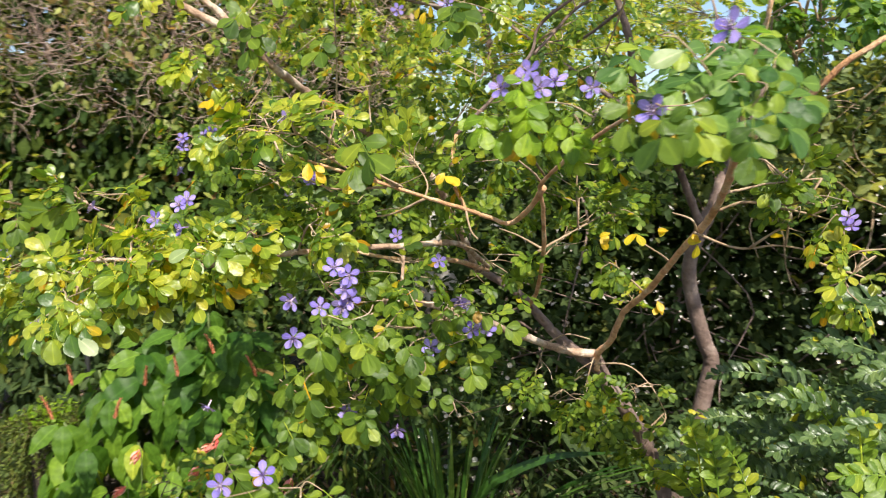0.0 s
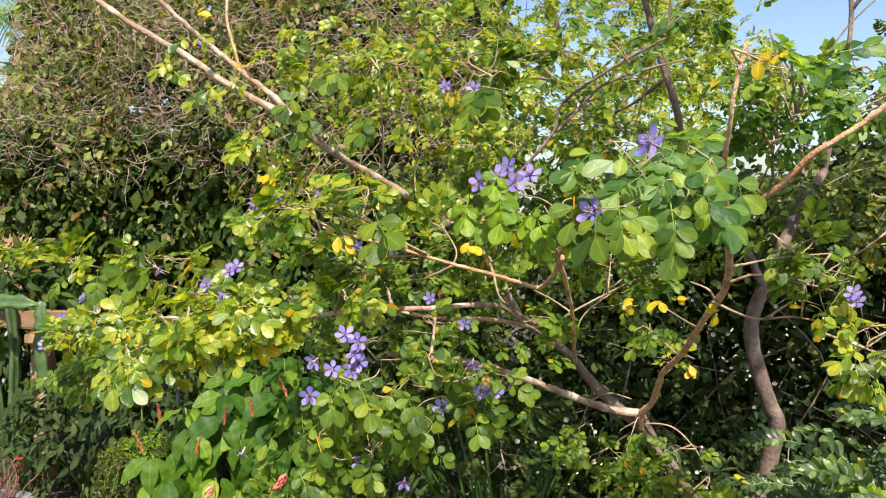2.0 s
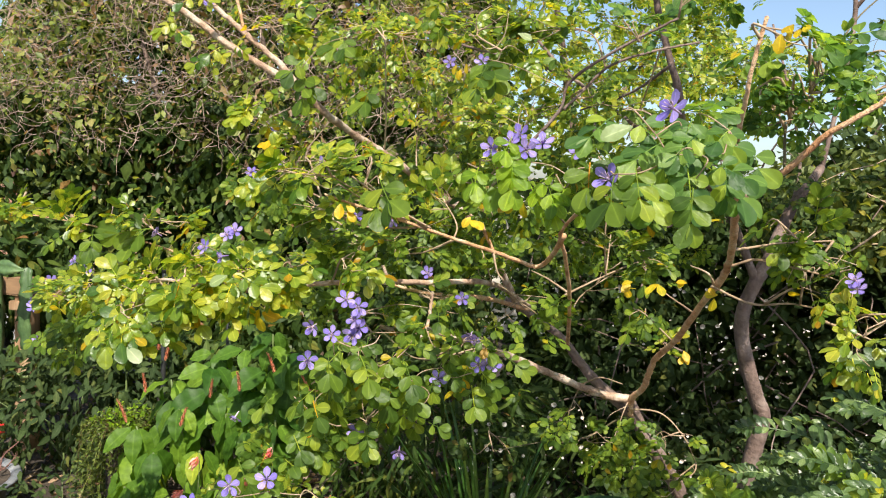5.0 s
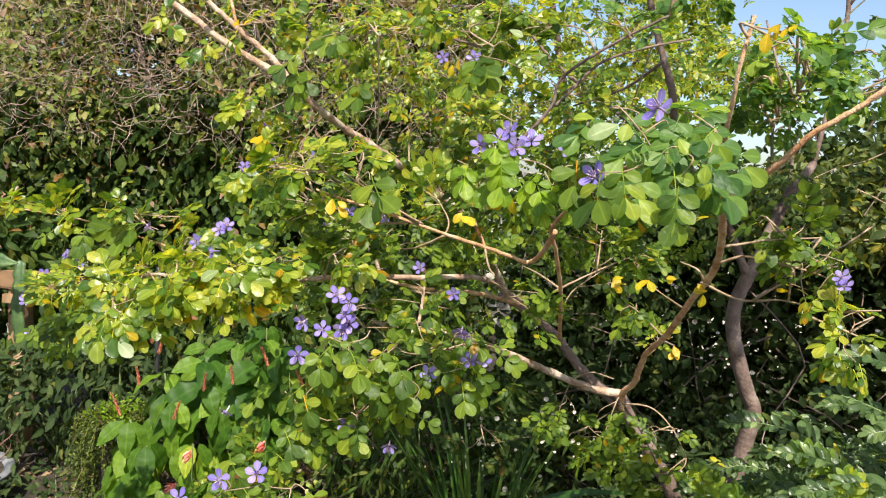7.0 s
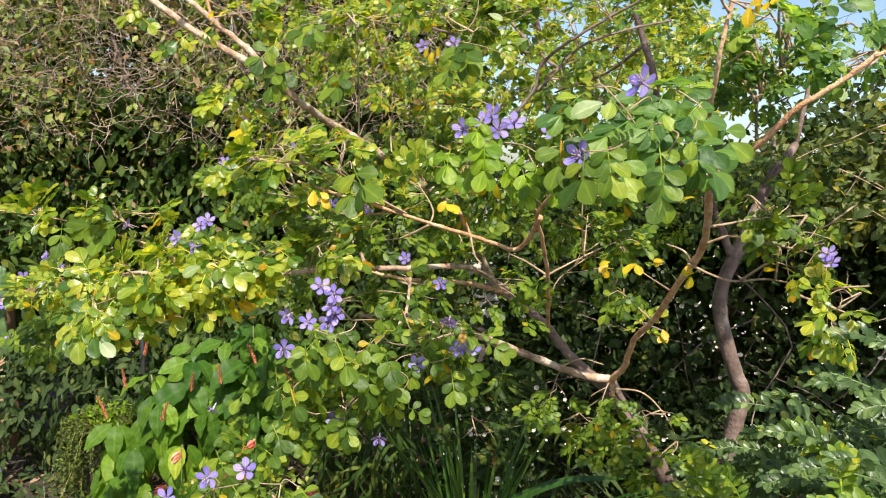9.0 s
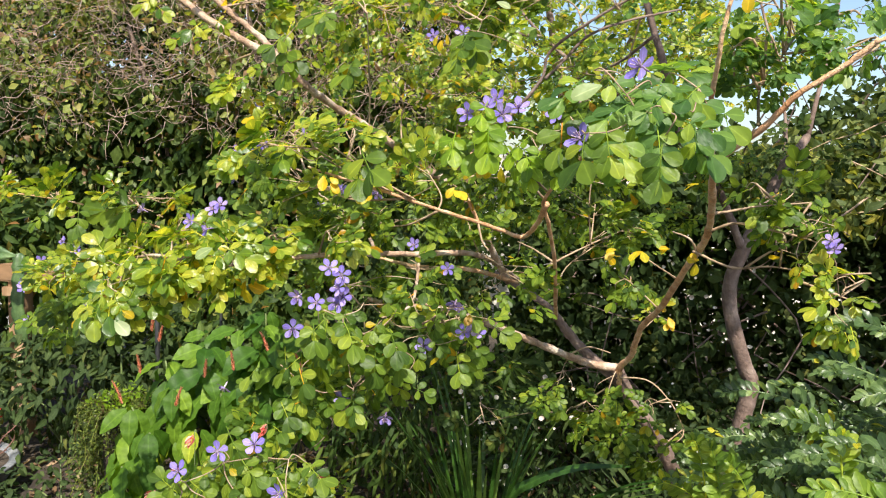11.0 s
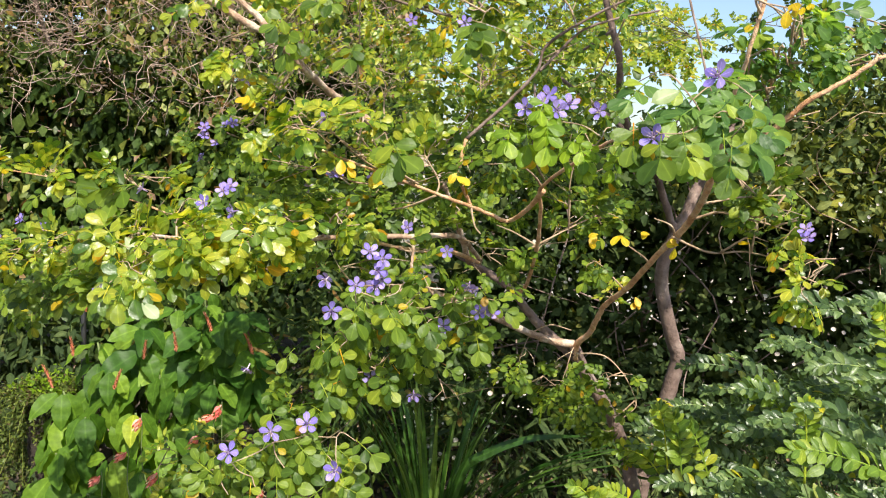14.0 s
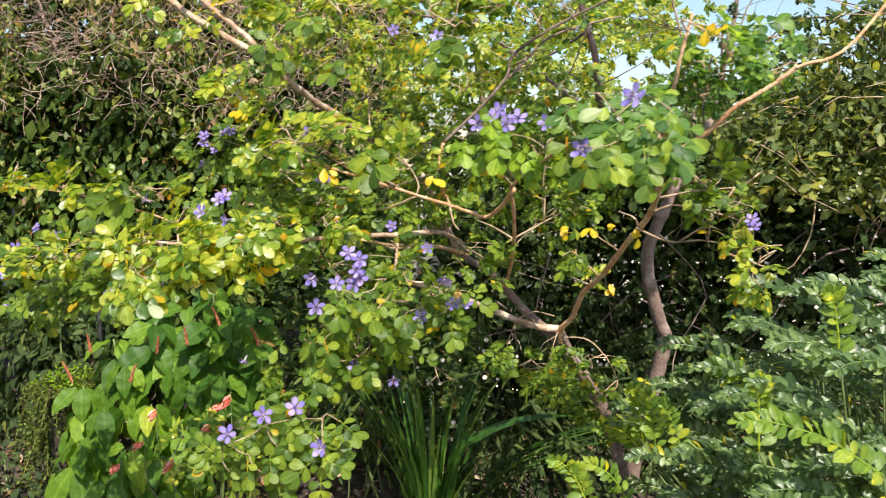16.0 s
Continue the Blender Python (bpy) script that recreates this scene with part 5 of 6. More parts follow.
# the outermost fronds, whose tips make the shrub's outline
for tip, length, size in (((0.62, 1.65, 1.045), 0.25, 0.95), ((0.76, 1.50, 1.175), 0.27, 1.0), ((0.78, 1.45, 1.265), 0.24, 1.05), ((0.90, 1.40, 1.285), 0.27, 1.0), ((0.76, 1.75, 1.045), 0.24, 0.9), ((0.67, 1.60, 0.995), 0.25, 0.95), ((0.70, 1.50, 1.04), 0.26, 1.0), ((0.84, 1.62, 1.12), 0.26, 0.95), ((0.66, 1.40, 0.97), 0.26, 1.0),
                          ((0.70, 1.35, 1.02), 0.27, 1.0), ((0.82, 1.40, 1.13), 0.27, 1.0), ((0.84, 1.30, 1.12), 0.27, 1.0), ((0.95, 1.40, 1.20), 0.27, 1.0), ((0.70, 1.20, 1.10), 0.24, 1.05), ((0.82, 1.12, 1.16), 0.26, 1.05), ((0.57, 1.25, 0.92), 0.26, 1.0), ((0.51, 1.40, 0.84), 0.24, 0.95), ((0.53, 1.72, 0.80), 0.20, 0.9),
                          ((1.0, 1.35, 1.30), 0.27, 1.0), ((1.08, 1.5, 1.33), 0.27, 1.0), ((0.95, 1.55, 1.25), 0.26, 1.0), ((0.97, 1.7, 1.2), 0.26, 0.95), ((0.86, 1.75, 1.08), 0.25, 0.9)):
    frond(tip, LEAF_GREY, length, size, 0.34, 0.85)
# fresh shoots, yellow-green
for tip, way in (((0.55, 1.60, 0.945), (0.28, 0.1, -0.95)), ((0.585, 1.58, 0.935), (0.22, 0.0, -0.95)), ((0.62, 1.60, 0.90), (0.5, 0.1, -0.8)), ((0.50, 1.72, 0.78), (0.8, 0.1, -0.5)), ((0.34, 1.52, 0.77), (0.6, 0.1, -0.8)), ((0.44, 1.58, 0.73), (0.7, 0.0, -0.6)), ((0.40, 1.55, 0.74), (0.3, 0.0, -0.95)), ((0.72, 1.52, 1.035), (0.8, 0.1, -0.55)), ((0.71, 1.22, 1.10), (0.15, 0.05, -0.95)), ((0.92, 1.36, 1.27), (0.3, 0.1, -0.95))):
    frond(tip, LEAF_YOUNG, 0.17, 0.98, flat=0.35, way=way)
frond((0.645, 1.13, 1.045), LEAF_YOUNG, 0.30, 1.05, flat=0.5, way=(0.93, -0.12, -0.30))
# the mass behind and below them
for k in range(165):
    x, y = 0.58 + 0.95 * rng.random() ** 0.8, rng.uniform(1.12, 1.95)
    if y < 1.6 and x < 0.78:
        y = 3.2 - y if y > 1.3 else y + 0.6
    top = 0.86 + 0.62 * min(max(x - 0.55, 0.0), 0.75) - 0.10 * abs(y - 1.45)
    frond((x, y, top - 0.03 - 0.5 * rng.random() ** 1.4), LEAF_GREY, rng.uniform(0.22, 0.28), rng.uniform(0.85, 1.0), 0.3, rng.uniform(0.7, 1.1))
for k in range(60):
    frond((rng.uniform(0.55, 1.15), rng.uniform(1.1, 1.45), rng.uniform(0.55, 0.92)), LEAF_GREY, rng.uniform(0.2, 0.27), rng.uniform(0.85, 1.0), 0.3, rng.uniform(0.6, 1.0))
front.finish(0)


# ---- undergrowth ----
def tuft(name, at, label, category, leaf, templates, n, r, stems=5, size=(0.7, 1.2), droop=0.4, face=0.5, stem_mat=STEM_GREEN, floor=0.05):
    """A leafy bush: stems from its foot, leaves filling an uneven dome."""
    t = thing(name, (at[0], at[1], 0.0), label, category)
    c, r = np.array(at), np.array(r)
    for k in range(stems):
        tip = c + in_ball(1, 0.4)[0] * r * 0.8
        v, q = tube(spline(((at[0] + rng.uniform(-0.06, 0.06), at[1] + rng.uniform(-0.06, 0.06), -0.05), (c * 0.6 + tip * 0.4) * (1, 1, 0.6), tip), 5), 0.006, 0.002, 6)
        part("stem", quads("stem", local(t, v), q, stem_mat), t)
    p = c + in_ball(n * 2, 0.25) * r
    p = p[[noise.noise((a * 4, b * 4, d * 4)) > -0.18 for a, b, d in p]]
    p = p[p[:, 2] > floor][:n]
    d = unit(unit(p - c) * 0.6 + rng.normal(size=(len(p), 3)) * 0.5 - UP * droop)
    nor = unit(UP * 0.8 + np.array((-0.1, -face, 0)) + rng.normal(size=(len(p), 3)) * 0.4)
    v, q = strew(templates, p, d, nor, rng.uniform(*size, len(p)))
    tagged(part("foliage", quads("foliage", local(t, v), q, leaf), t), kind="stuff")
    return t


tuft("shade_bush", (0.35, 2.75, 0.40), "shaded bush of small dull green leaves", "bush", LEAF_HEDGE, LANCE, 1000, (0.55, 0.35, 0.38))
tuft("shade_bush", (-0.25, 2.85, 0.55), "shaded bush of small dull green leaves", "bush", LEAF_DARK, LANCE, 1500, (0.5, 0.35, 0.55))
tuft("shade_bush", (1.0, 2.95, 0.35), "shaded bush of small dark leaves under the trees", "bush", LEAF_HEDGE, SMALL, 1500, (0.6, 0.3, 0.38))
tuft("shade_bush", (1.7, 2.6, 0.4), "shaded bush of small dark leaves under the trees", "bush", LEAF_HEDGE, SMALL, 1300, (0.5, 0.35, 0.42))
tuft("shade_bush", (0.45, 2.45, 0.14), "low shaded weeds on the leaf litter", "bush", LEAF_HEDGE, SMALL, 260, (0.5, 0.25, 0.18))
# LEAF_HEDGE on the next two puts the bough's shade into their colour
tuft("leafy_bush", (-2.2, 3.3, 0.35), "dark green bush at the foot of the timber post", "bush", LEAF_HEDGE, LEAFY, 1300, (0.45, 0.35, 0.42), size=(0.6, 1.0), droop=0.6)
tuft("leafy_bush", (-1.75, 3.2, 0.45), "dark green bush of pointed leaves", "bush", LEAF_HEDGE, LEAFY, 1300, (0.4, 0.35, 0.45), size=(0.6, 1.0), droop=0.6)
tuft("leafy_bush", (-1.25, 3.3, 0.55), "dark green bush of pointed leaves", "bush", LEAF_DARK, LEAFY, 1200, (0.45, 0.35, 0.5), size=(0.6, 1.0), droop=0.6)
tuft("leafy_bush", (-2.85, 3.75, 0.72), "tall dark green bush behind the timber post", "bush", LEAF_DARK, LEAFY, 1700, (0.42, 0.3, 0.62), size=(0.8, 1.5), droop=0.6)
tuft("weed_patch", (-1.85, 2.75, 0.10), "low green weeds on the soil", "weeds", LEAF_HEDGE, SMALL, 420, (0.4, 0.3, 0.13), 3)
tuft("weed_patch", (-2.15, 2.5, 0.06), "low green weeds on the soil", "weeds", LEAF_HEDGE, SMALL, 200, (0.25, 0.2, 0.10), 3)


def strap_clump():
    """Clump of long arching strap leaves rising from one foot."""
    foot = np.array((0.02, 2.35, 0.0))
    t = thing("strap_plant", foot, "clump of long dark green strap leaves", "plant")
    for k in range(46):
        a, lean = rng.uniform(0, 2 * math.pi), rng.uniform(0.1, 0.55)
        if k < 6:
            a, lean = rng.uniform(-0.3, 0.35), rng.uniform(0.75, 1.1)
        out = np.array((math.cos(a), math.sin(a) * 0.7, 0))
        L = rng.uniform(0.65, 0.95)
        base = foot + out * rng.uniform(0.01, 0.07)
        u = np.linspace(0, 1, 9)[:, None]
        line = base + out * (lean * L * (u * 0.35 + 0.65 * u ** 2)) + UP * (L * (u - 0.42 * lean * u ** 2.4))
        side = unit(np.cross(np.gradient(line, axis=0), out))
        w = (0.5 + 0.5 * np.minimum(u * 5, 1)) * (1 - u ** 3) * rng.uniform(0.007, 0.013) + 0.0008
        v = np.stack((line - side * w + out * w * 0.3, line, line + side * w + out * w * 0.3), 1).reshape(-1, 3)
        i, j = np.meshgrid(np.arange(8), np.arange(2), indexing="ij")
        q = np.stack((i * 3 + j, i * 3 + j + 1, i * 3 + j + 4, i * 3 + j + 3), -1).reshape(-1, 4)
        part("strap_leaf", quads("strap_leaf", local(t, v), q, LEAF_STRAP), t)
    line = spline((foot + (0.03, 0, 0), (0.11, 2.30, 0.41), (0.20, 2.25, 0.53), (0.34, 2.18, 0.62), (0.51, 2.10, 0.67)), 6)
    u = np.linspace(0, 1, len(line))[:, None]
    side = unit(np.cross(np.gradient(line, axis=0), UP * 0.6 + np.array((0, -0.8, 0))))
    w = (1 - u ** 3) * 0.017 + 0.0008
    v = np.stack((line - side * w, line + UP * 0.004 * (1 - u), line + side * w), 1).reshape(-1, 3)
    i, j = np.meshgrid(np.arange(len(line) - 1), np.arange(2), indexing="ij")
    q = np.stack((i * 3 + j, i * 3 + j + 1, i * 3 + j + 4, i * 3 + j + 3), -1).reshape(-1, 4)
    part("strap_leaf", quads("strap_leaf", local(t, v), q, LEAF_STRAP), t, "long arching strap leaf")


strap_clump()


# ---- broad-leaved plant with rust-coloured flower spikes ----
BROAD = [quads("leaf", *blade(0.20, 0.162, 21, "pointed", 0.2, d, tw, 0.03), LEAF_BROAD) for d, tw in ((0.2, 0.15), (0.35, -0.15), (0.5, 0.1), (0.3, 0.0))]
HEART = [quads("leaf", *blade(0.18, 0.165, 19, "pointed", 0.22, d, tw, 0.03), LEAF_GLOSS) for d, tw in ((0.2, 0.1), (0.35, -0.15), (0.5, 0.05))]


def put_leaf(parent, mesh, at, d, nor, size):
    ob = part("leaf", mesh, parent)
    m = frames(np.array([d]), np.array([nor]))[0]
    ob.matrix_local = Matrix.Translation(local(parent, at)) @ Matrix(m.tolist()).to_4x4() @ Matrix.Scale(float(size), 4)
    return ob


def leafy_stems(plant, foot, tops, meshes, whorls, size, fall):
    for top in tops:
        top, foot = np.array(top), np.array(foot)
        b = foot * 0.55 + np.array((top[0], top[1], -0.04)) * 0.45
        b[2] = -0.04
        line = spline((b, b * 0.5 + top * 0.5 + np.array((0.0, 0.02, 0.03)), top), 6)
        v, q = tube(line, 0.007, 0.004, 7, 0.1)
        part("stem", quads("stem", local(plant, v), q, STEM_GREEN), plant)
        for w in range(whorls):
            p = top - UP * (0.09 * w) + rng.normal(size=3) * 0.008
            a0 = rng.uniform(0, 6)
            for k in range(4 if w else 5):
                a = a0 + k * (1.57 if w else 1.26) + rng.uniform(-0.3, 0.3)
                out = np.array((math.cos(a), math.sin(a), 0))
                if out[1] > 0.75:
                    continue
                d = unit(out + np.array((0, -0.25, -fall * rng.uniform(0.55, 1.5))) + rng.normal(size=3) * 0.22 + UP * (0.35 if w == 0 else 0.0))
                nor = unit(UP * 0.75 + out * 0.7 + np.array((-0.05, -0.6, 0)) + rng.normal(size=3) * 0.3)
                put_leaf(plant, meshes[int(rng.integers(len(meshes)))], p + out * 0.02, d, nor, size * rng.uniform(0.7, 1.1) * (0.75 if w == 0 else 1.0))


broad = thing("broad_leaf_plant", (-1.1, 2.6, 0.0), "bushy plant with large drooping pointed green leaves", "plant")
leafy_stems(broad, (-1.15, 2.65, 0), ((-1.42, 2.60, 0.54), (-1.25, 2.62, 0.62), (-1.08, 2.68, 0.60), (-1.29, 2.50, 0.48), (-1.11, 2.52, 0.50), (-0.97, 2.66, 0.56), (-1.36, 2.42, 0.37), (-1.14, 2.40, 0.38), (-0.96, 2.50, 0.42), (-1.35, 2.74, 0.70), (-1.02, 2.36, 0.34), (-1.20, 2.32, 0.27)), BROAD, 3, 0.95, 1.35)
heart = thing("heart_leaf_plant", (-0.95, 2.85, 0.0), "upright plant with large glossy dark green leaves", "plant")
leafy_stems(heart, (-0.95, 2.85, 0), ((-1.16, 2.72, 0.76), (-1.06, 2.80, 0.84), (-0.96, 2.86, 0.90), (-0.84, 2.80, 0.83), (-0.97, 2.74, 0.77), (-1.20, 2.82, 0.80), (-0.76, 2.78, 0.74), (-0.88, 2.70, 0.66), (-0.93, 2.74, 0.87), (-0.82, 2.70, 0.82), (-0.76, 2.72, 0.86), (-0.70, 2.66, 0.72), (-0.84, 2.60, 0.62)), HEART, 3, 0.95, 0.8)


def chain_of_bracts(name, parent, at, d, length, width, mat, rows):
    """A spike of small overlapping bracts round a bent axis."""
    at, d = np.array(at), unit(d)
    bract = blade(width * 1.5, width, 4, "pointed", 0.4, 0.3)
    u = np.linspace(0, 1, rows * 4)
    axis = at + d * length * u[:, None] - UP * (0.25 * length * u ** 2)[:, None]
    x = unit(np.cross(d, (0.3, 0.8, 0.5)))
    y = np.cross(d, x)
    a = np.arange(len(u)) * 1.9
    out = np.cos(a)[:, None] * x + np.sin(a)[:, None] * y
    v, q = join([tube(axis, 0.003, 0.0015, 5), strew([bract], axis, unit(out * 0.75 + d * 0.8), unit(out - d * 0.4), (1.0 - 0.5 * u))])
    return part(name, quads(name, local(parent, v), q, mat), parent)


for at in ((-1.30, 2.60, 0.82), (-1.37, 2.58, 0.69), (-1.45, 2.58, 0.56), (-1.19, 2.52, 0.59), (-1.12, 2.62, 0.68), (-0.87, 2.66, 0.79), (-0.98, 2.58, 0.73), (-0.67, 2.50, 0.76), (-1.33, 2.60, 0.86)):
    chain_of_bracts("flower_spike", broad, at, (rng.uniform(-0.35, 0.35), -0.2, 1.0), rng.uniform(0.09, 0.135), 0.0125, SPIKE, 9)

shrimp = Plant("shrimp_plant", (-0.62, 2.15, 0.0), "shrimp plant with small yellowish leaves and pink bracts", "plant", STEM_GREEN)
for tip in ((-0.99, 2.26, 0.585), (-1.02, 2.22, 0.48), (-0.72, 2.18, 0.645), (-0.77, 2.18, 0.57), (-0.44, 2.02, 0.61), (-0.51, 2.00, 0.48), (-0.70, 2.2, 0.67), (-0.88, 2.12, 0.46), (-0.59, 2.10, 0.54), (-0.25, 2.0, 0.52), (-1.10, 2.2, 0.40)):
    t = np.array(tip)
    shrimp.limb(((-0.62 + rng.uniform(-0.05, 0.05), 2.2, -0.04), t * (0.9, 1, 0.55) + (-0.06, 0.0, 0), t + (0, 0.01, 0.01)), 0.005, 0.002, None, "stem", 6, 0.1)
    chain_of_bracts("bract_head", shrimp.ob, t, (rng.uniform(-0.8, -0.1), -0.4, -0.5), rng.uniform(0.025, 0.04), 0.024, BRACT, 3)
SMALL_LEAF = [blade(0.034, 0.022, 5, "pointed", 0.2, 0.2), blade(0.028, 0.019, 5, "oval", 0.2, 0.3)]
for c, n in (((-0.87, 2.20, 0.50), 60), ((-0.67, 2.15, 0.57), 90), ((-0.59, 2.05, 0.47), 110), ((-0.78, 2.10, 0.41), 70), ((-0.48, 2.10, 0.51), 90)):
    shrimp.spray(c, (0.13, 0.12, 0.08), n, LEAF_SUN, SMALL_LEAF, 1.0, face=0.6, twigs=True)
shrimp.finish(0)


# ---- trailing plant, stakes, post with cactus, bowl ----
def trailing_plant():
    x, y, top = -1.57, 2.75, 0.47
    t = thing("trailing_plant", (x, y, 0.0), "tall pot hidden under trailing strands with a lime-green top", "plant")
    bm = bmesh.new()
    bmesh.ops.create_cone(bm, cap_ends=True, segments=24, radius1=0.06, radius2=0.07, depth=top, matrix=Matrix.Translation((0, 0, top / 2 - 0.02)))
    bmesh.ops.bevel(bm, geom=[e for e in bm.edges if abs(e.verts[0].co.z - e.verts[1].co.z) < 1e-5], offset=0.008, segments=2, affect="EDGES")
    part("pot", bm_mesh("pot", bm, SOIL), t, "dark pot covered by the strands")
    tiny = [blade(0.016, 0.010, 3, "oval", 0.2, 0.2)]
    for k in range(95):
        a, r = rng.uniform(0, 2 * math.pi), rng.uniform(0.06, 0.16)
        o = np.array((math.cos(a), math.sin(a), 0))
        hang_to = 0.02 + 0.42 * rng.random() ** 1.3
        line = spline((np.array((x, y, top)) + o * r * 0.6, np.array((x, y, top + 0.02)) + o * r, np.array((x, y, (top + hang_to) / 2)) + o * (r + 0.015) + rng.normal(size=3) * 0.03, np.array((x, y, hang_to)) + o * (r + 0.01) + rng.normal(size=3) * 0.05), 8)
        n = len(line)
        idx = np.repeat(np.arange(n), 3)
        v, q = join([tube(line, 0.002, 0.001, 4), strew(tiny, line[idx] + rng.normal(size=(3 * n, 3)) * 0.006, rng.normal(size=(3 * n, 3)) + o, np.tile(UP, (3 * n, 1)) + rng.normal(size=(3 * n, 3)) * 0.3, rng.uniform(0.7, 1.3, 3 * n))])
        part("strand", quads("strand", local(t, v), q, LEAF_TRAIL), t)
    p = np.array((x, y, top + 0.03)) + in_ball(320, 0.1) * (0.14, 0.13, 0.05) + rng.normal(size=(320, 3)) * 0.02
    v, q = strew(tiny, p, rng.normal(size=(320, 3)) + UP * 0.3, np.tile(UP, (320, 1)) + rng.normal(size=(320, 3)) * 0.4, rng.uniform(0.9, 1.8, 320))
    tagged(part("foliage", quads("foliage", local(t, v), q, LEAF_LIME), t, "lime-green crown of tiny leaves"), kind="stuff")


trailing_plant()


def stake(x, y, height, r, mat, label):
    s = thing("plant_stake", (x, y, 0.0), label, "stake", "stakes among the plants")
    v, q = tube(np.array([(x, y, -0.08), (x, y, height * 0.5), (x, y, height)]), r, r, 10)
    part("rod", quads("rod", local(s, v), q, mat), s)
    v, q = tube(np.array([(x, y, height - 0.01), (x, y, height + 0.012)]), r * 1.35, r * 1.2, 10)
    part("cap", quads("cap", local(s, v), q, mat), s)


stake(-1.53, 3.0, 1.12, 0.011, BLACK_METAL, "upright black metal plant stake among the leaves")
stake(-1.27, 3.1, 1.12, 0.007, BLACK_METAL, "thin black metal plant stake among the leaves")
stake(-1.74, 3.05, 0.95, 0.005, STEM_GREEN, "thin green plant stake among the leaves")


def timber_frame():
    f = thing("timber_frame", (-2.635, 3.55, 0.0), "weathered brown timber post carrying a horizontal rail", "post")
    post = part("post", bm_mesh("post", box_bm((0.09, 0.09, 1.12), 0.005), TIMBER), f)
    post.location = (0, 0, 0.385)
    grain = bm_mesh("rail", box_bm((0.05, 0.09, 1.62), 0.005), TIMBER)
    rail = part("rail", grain, f)
    rail.location, rail.rotation_euler = (-0.56, -0.02, 0.90), (0, radians(90), 0)
    rail.scale = (1.9, 1, 1)
    cleat = part("cleat", bm_mesh("cleat", box_bm((0.10, 0.035, 0.05), 0.004), TIMBER), f)
    cleat.location = (0.0, -0.064, 0.80)
    brace = part("brace", bm_mesh("brace", box_bm((0.045, 0.045, 0.62), 0.004), BLACK_METAL), f, "dark diagonal brace")
    brace.location, brace.rotation_euler = (-0.22, 0, 0.66), (0, radians(-40), 0)
    band = part("tie", quads("tie", *tube(np.array([(0, 0, 0.40), (0, 0, 0.412)]), 0.066, 0.066, 16), STEM_GREEN), f, "green tie round the post")


timber_frame()


def cactus():
    """Climbing cactus of three-winged stems, leaning on the post."""
    c = thing("climbing_cactus", (-2.72, 3.42, 0.0), "climbing cactus with three-winged green stems on the post", "cactus")
    def stem(pts, w):
        line = spline(pts, 8)
        tan = unit(np.gradient(line, axis=0))
        a = unit(np.cross(tan, (0.2, 0.95, 0.25)))
        b = np.cross(tan, a)
        n, rows = len(line), []
        for i in range(n):
            end = min(1.0, (n - 1 - i) / 3 + 0.15, i / 2 + 0.4)
            wave = 1 + 0.13 * math.sin(i * 1.6)
            ring = []
            for k in range(12):
                ang = k * math.pi / 6
                r = w * end * (wave if k % 4 == 0 else 0.55 if k % 2 else 0.32)
                ring.append(line[i] + a[i] * math.cos(ang) * r + b[i] * math.sin(ang) * r)
            rows.append(ring)
        v = np.array(rows).reshape(-1, 3)
        i, j = np.meshgrid(np.arange(n - 1), np.arange(12), indexing="ij")
        k = (j + 1) % 12
        q = np.stack((i * 12 + j, i * 12 + k, (i + 1) * 12 + k, (i + 1) * 12 + j), -1).reshape(-1, 4)
        part("stem", quads("stem", local(c, v), q, CACTUS), c)
    stem(((-2.72, 3.42, -0.05), (-2.73, 3.42, 0.4), (-2.72, 3.43, 0.75), (-2.74, 3.42, 1.08)), 0.036)
    stem(((-2.53, 3.42, 1.02), (-2.52, 3.40, 0.90), (-2.53, 3.40, 0.72), (-2.51, 3.42, 0.53)), 0.036)
    stem(((-2.75, 3.42, 1.0), (-3.0, 3.35, 1.14), (-3.2, 3.3, 1.08)), 0.036)
    stem(((-2.79, 3.25, 0.99), (-2.60, 3.22, 1.04), (-2.38, 3.20, 1.04)), 0.042)
    stem(((-2.8, 3.45, -0.05), (-2.85, 3.45, 0.5), (-2.95, 3.42, 0.85), (-2.79, 3.25, 0.99)), 0.032)


cactus()


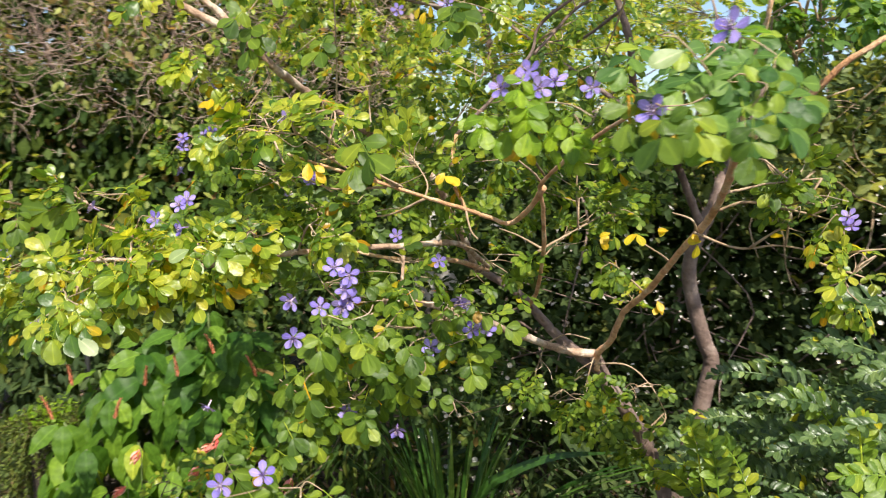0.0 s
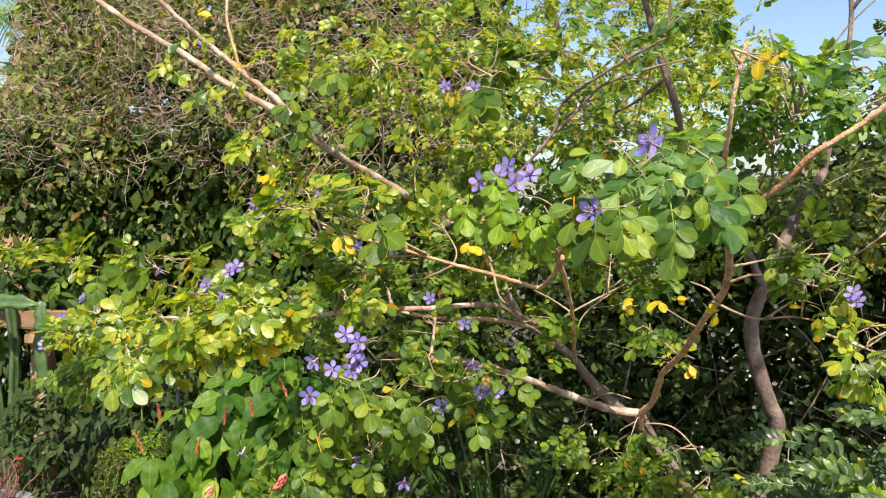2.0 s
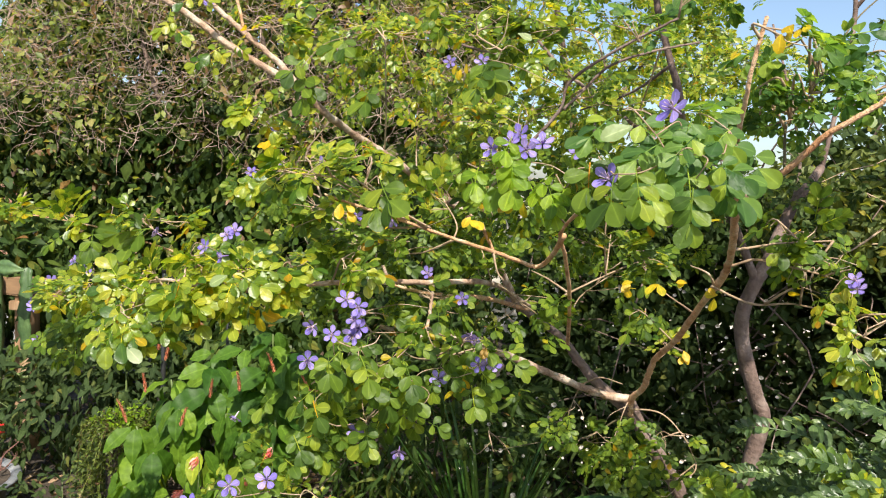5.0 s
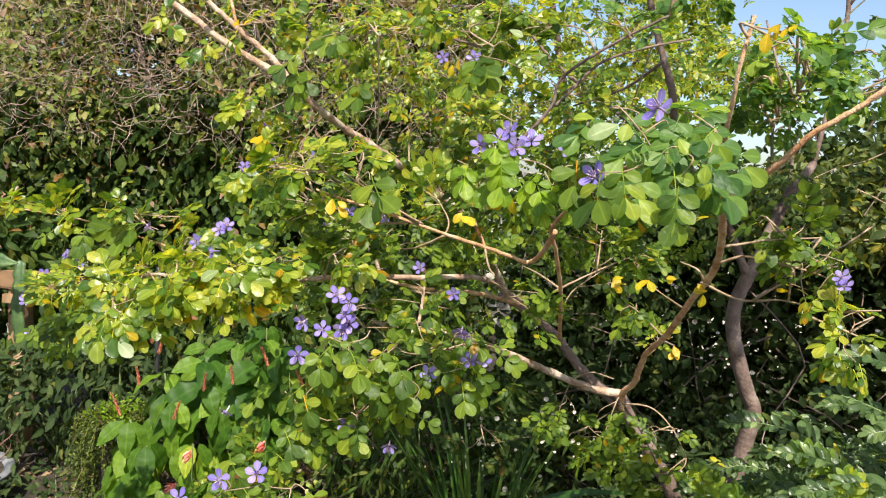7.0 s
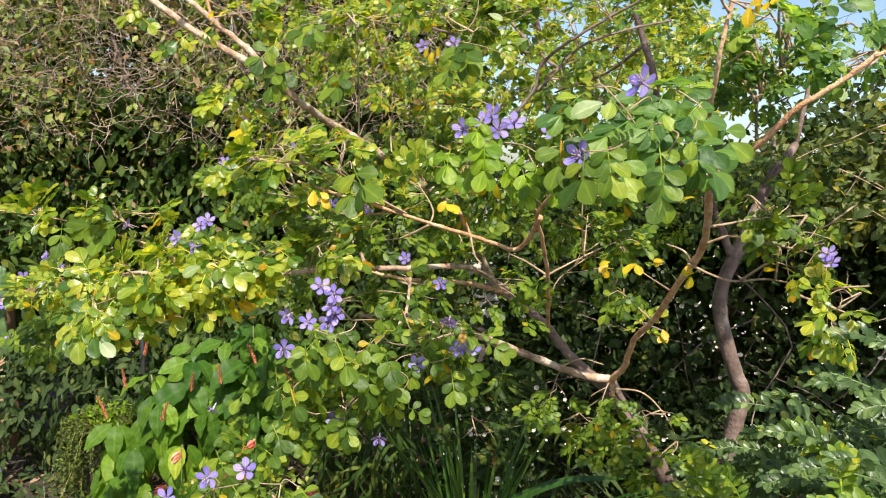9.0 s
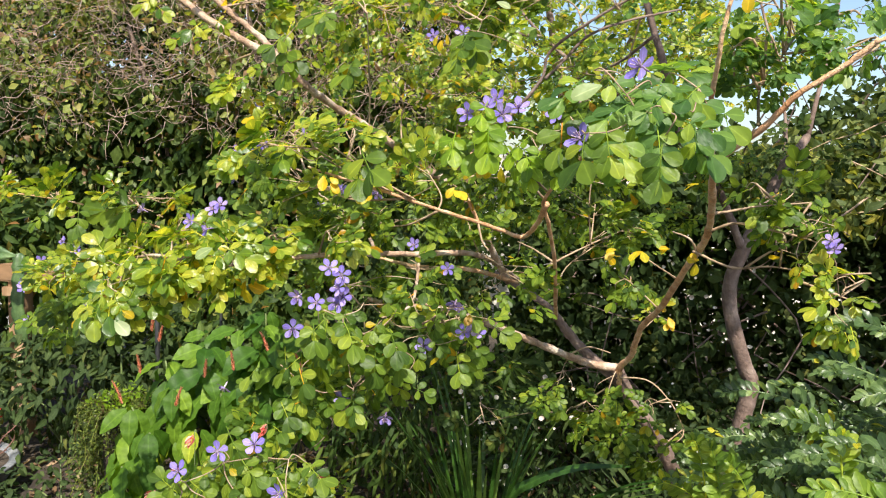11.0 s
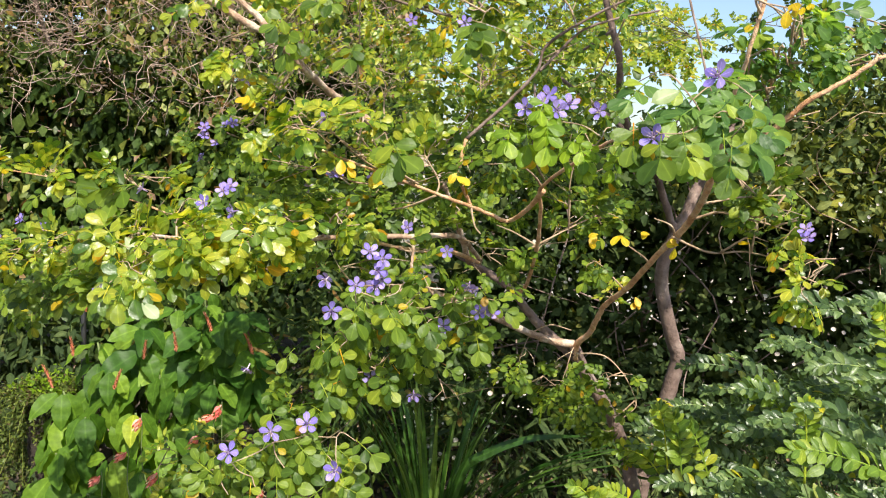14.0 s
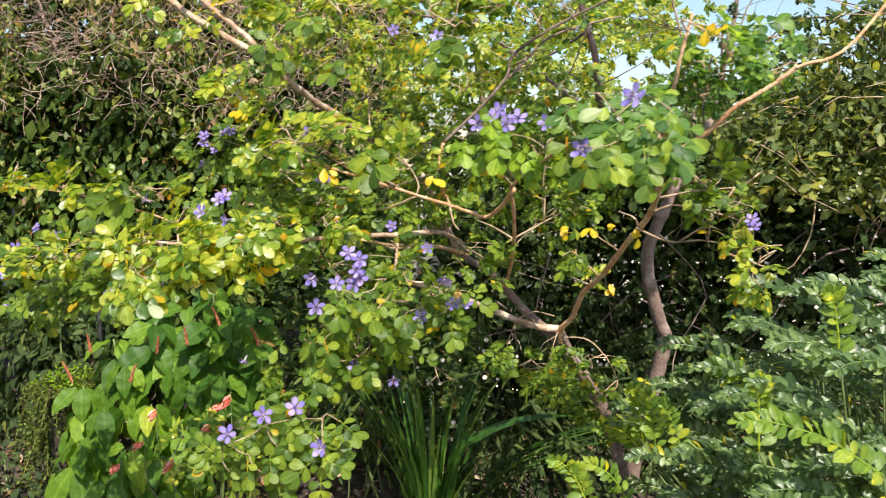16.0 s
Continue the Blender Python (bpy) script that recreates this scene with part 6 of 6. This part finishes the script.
def planter_bowl():
    """Round glazed bowl with a raised pattern, and spiny red-flowered stems in it."""
    x, y = -2.42, 2.75
    rim_r, h = 0.23, 0.30
    b = thing("planter_bowl", (x, y, 0.0), "round pale glazed planter bowl with a raised pattern", "planter")
    prof = [(0.10, 0.0), (0.13, 0.0), (0.15, 0.02), (0.185, 0.10), (0.205, 0.20), (0.212, 0.265), (0.228, 0.27), (0.234, 0.285), (0.228, 0.30), (0.212, 0.30), (0.20, 0.285), (0.19, 0.20), (0.10, 0.17)]
    sides = 40
    v = np.array([[(r * math.cos(t), r * math.sin(t), z) for t in np.linspace(0, 2 * math.pi, sides, endpoint=False)] for r, z in prof]).reshape(-1, 3)
    i, j = np.meshgrid(np.arange(len(prof) - 1), np.arange(sides), indexing="ij")
    k = (j + 1) % sides
    q = np.stack((i * sides + j, i * sides + k, (i + 1) * sides + k, (i + 1) * sides + j), -1).reshape(-1, 4)
    b.scale = (1.28, 1.28, 0.5)
    part("bowl", quads("bowl", v, q, GLAZE), b)
    lozenge = quads("relief", *tube(np.array([(0, 0, -0.03), (0, 0, 0), (0, 0, 0.03)]), 0.016, 0.016, 4), GLAZE)
    for k in range(18):
        t = k * 2 * math.pi / 18
        o = part("relief", lozenge, b)
        o.location, o.rotation_euler, o.scale = (0.193 * math.cos(t), 0.193 * math.sin(t), 0.15), (0, 0.22, t), (0.6, 1, 1)
    bm = bmesh.new()
    bmesh.ops.create_cone(bm, cap_ends=True, segments=32, radius1=0.17, radius2=0.197, depth=0.06, matrix=Matrix.Translation((0, 0, 0.235)))
    part("soil", bm_mesh("soil", bm, SOIL), b, "dark soil filling the bowl")
    p = thing("crown_of_thorns", (x, y, 0.131), "spiny reddish stems with a few red flowers in the bowl", "plant")
    for k in range(64):
        a = rng.uniform(0, 6.28)
        o = np.array((math.cos(a), math.sin(a), 0)) * rng.uniform(0.02, 0.21)
        s = np.array((x, y, 0.152)) + o
        tip = s + o * rng.uniform(0.1, 0.7) + UP * rng.uniform(0.06, 0.2)
        line = spline((s, (s + tip) / 2 + rng.normal(size=3) * 0.02, tip), 5)
        spikes = [tube(np.array([line[m], line[m] + unit(rng.normal(size=3)) * 0.018]), 0.0012, 0.0004, 4) for m in range(1, len(line)) for _ in range(3)]
        vv, qq = join([tube(line, 0.0036, 0.0022, 6)] + spikes)
        part("stem", quads("stem", local(p, vv), qq, THORN), p)
        if k % 5 == 0:
            pet = blade(0.02, 0.02, 4, "heart", 0.1, 0.1)
            vv, qq = strew([pet], np.tile(tip, (5, 1)), np.array([(math.cos(m * 1.26), math.sin(m * 1.26), 0.4) for m in range(5)]), np.tile(UP, (5, 1)), np.ones(5))
            part("blossom", quads("blossom", local(p, vv), qq, RED), p, "red blossom")


THORN = rough_material("thorny_stem", [(0.3, (0.14, 0.06, 0.045)), (0.7, (0.30, 0.15, 0.11))], 40, 0.8, 0.4, 0.002)
planter_bowl()


# ---- dry leaves on the soil ----
def litter():
    n = 5200
    p = np.column_stack((rng.uniform(-3.2, 2.8, n), rng.uniform(1.6, 5.0, n), np.zeros(n)))
    p[:, 2] = [0.03 * noise.noise((a * 0.9, b * 0.9, 0)) + 0.012 * noise.noise((a * 4, b * 4, 3)) - 0.008 for a, b, _ in p]
    curl = [blade(0.06, 0.03, 5, "pointed", 0.5, 0.3), blade(0.045, 0.025, 4, "oval", 0.6, -0.3), blade(0.035, 0.018, 4, "oval", 0.2, 0.2)]
    v, q = strew(curl, p, rng.normal(size=(n, 3)) * (1, 1, 0.25), np.tile(UP, (n, 1)) + rng.normal(size=(n, 3)) * 0.35, rng.uniform(0.6, 1.3, n))
    tagged(new("leaf_litter", quads("leaf_litter", v, q, LEAF_DRY)), "dry brown and pale leaves scattered on the soil", "leaf litter", kind="stuff")


litter()
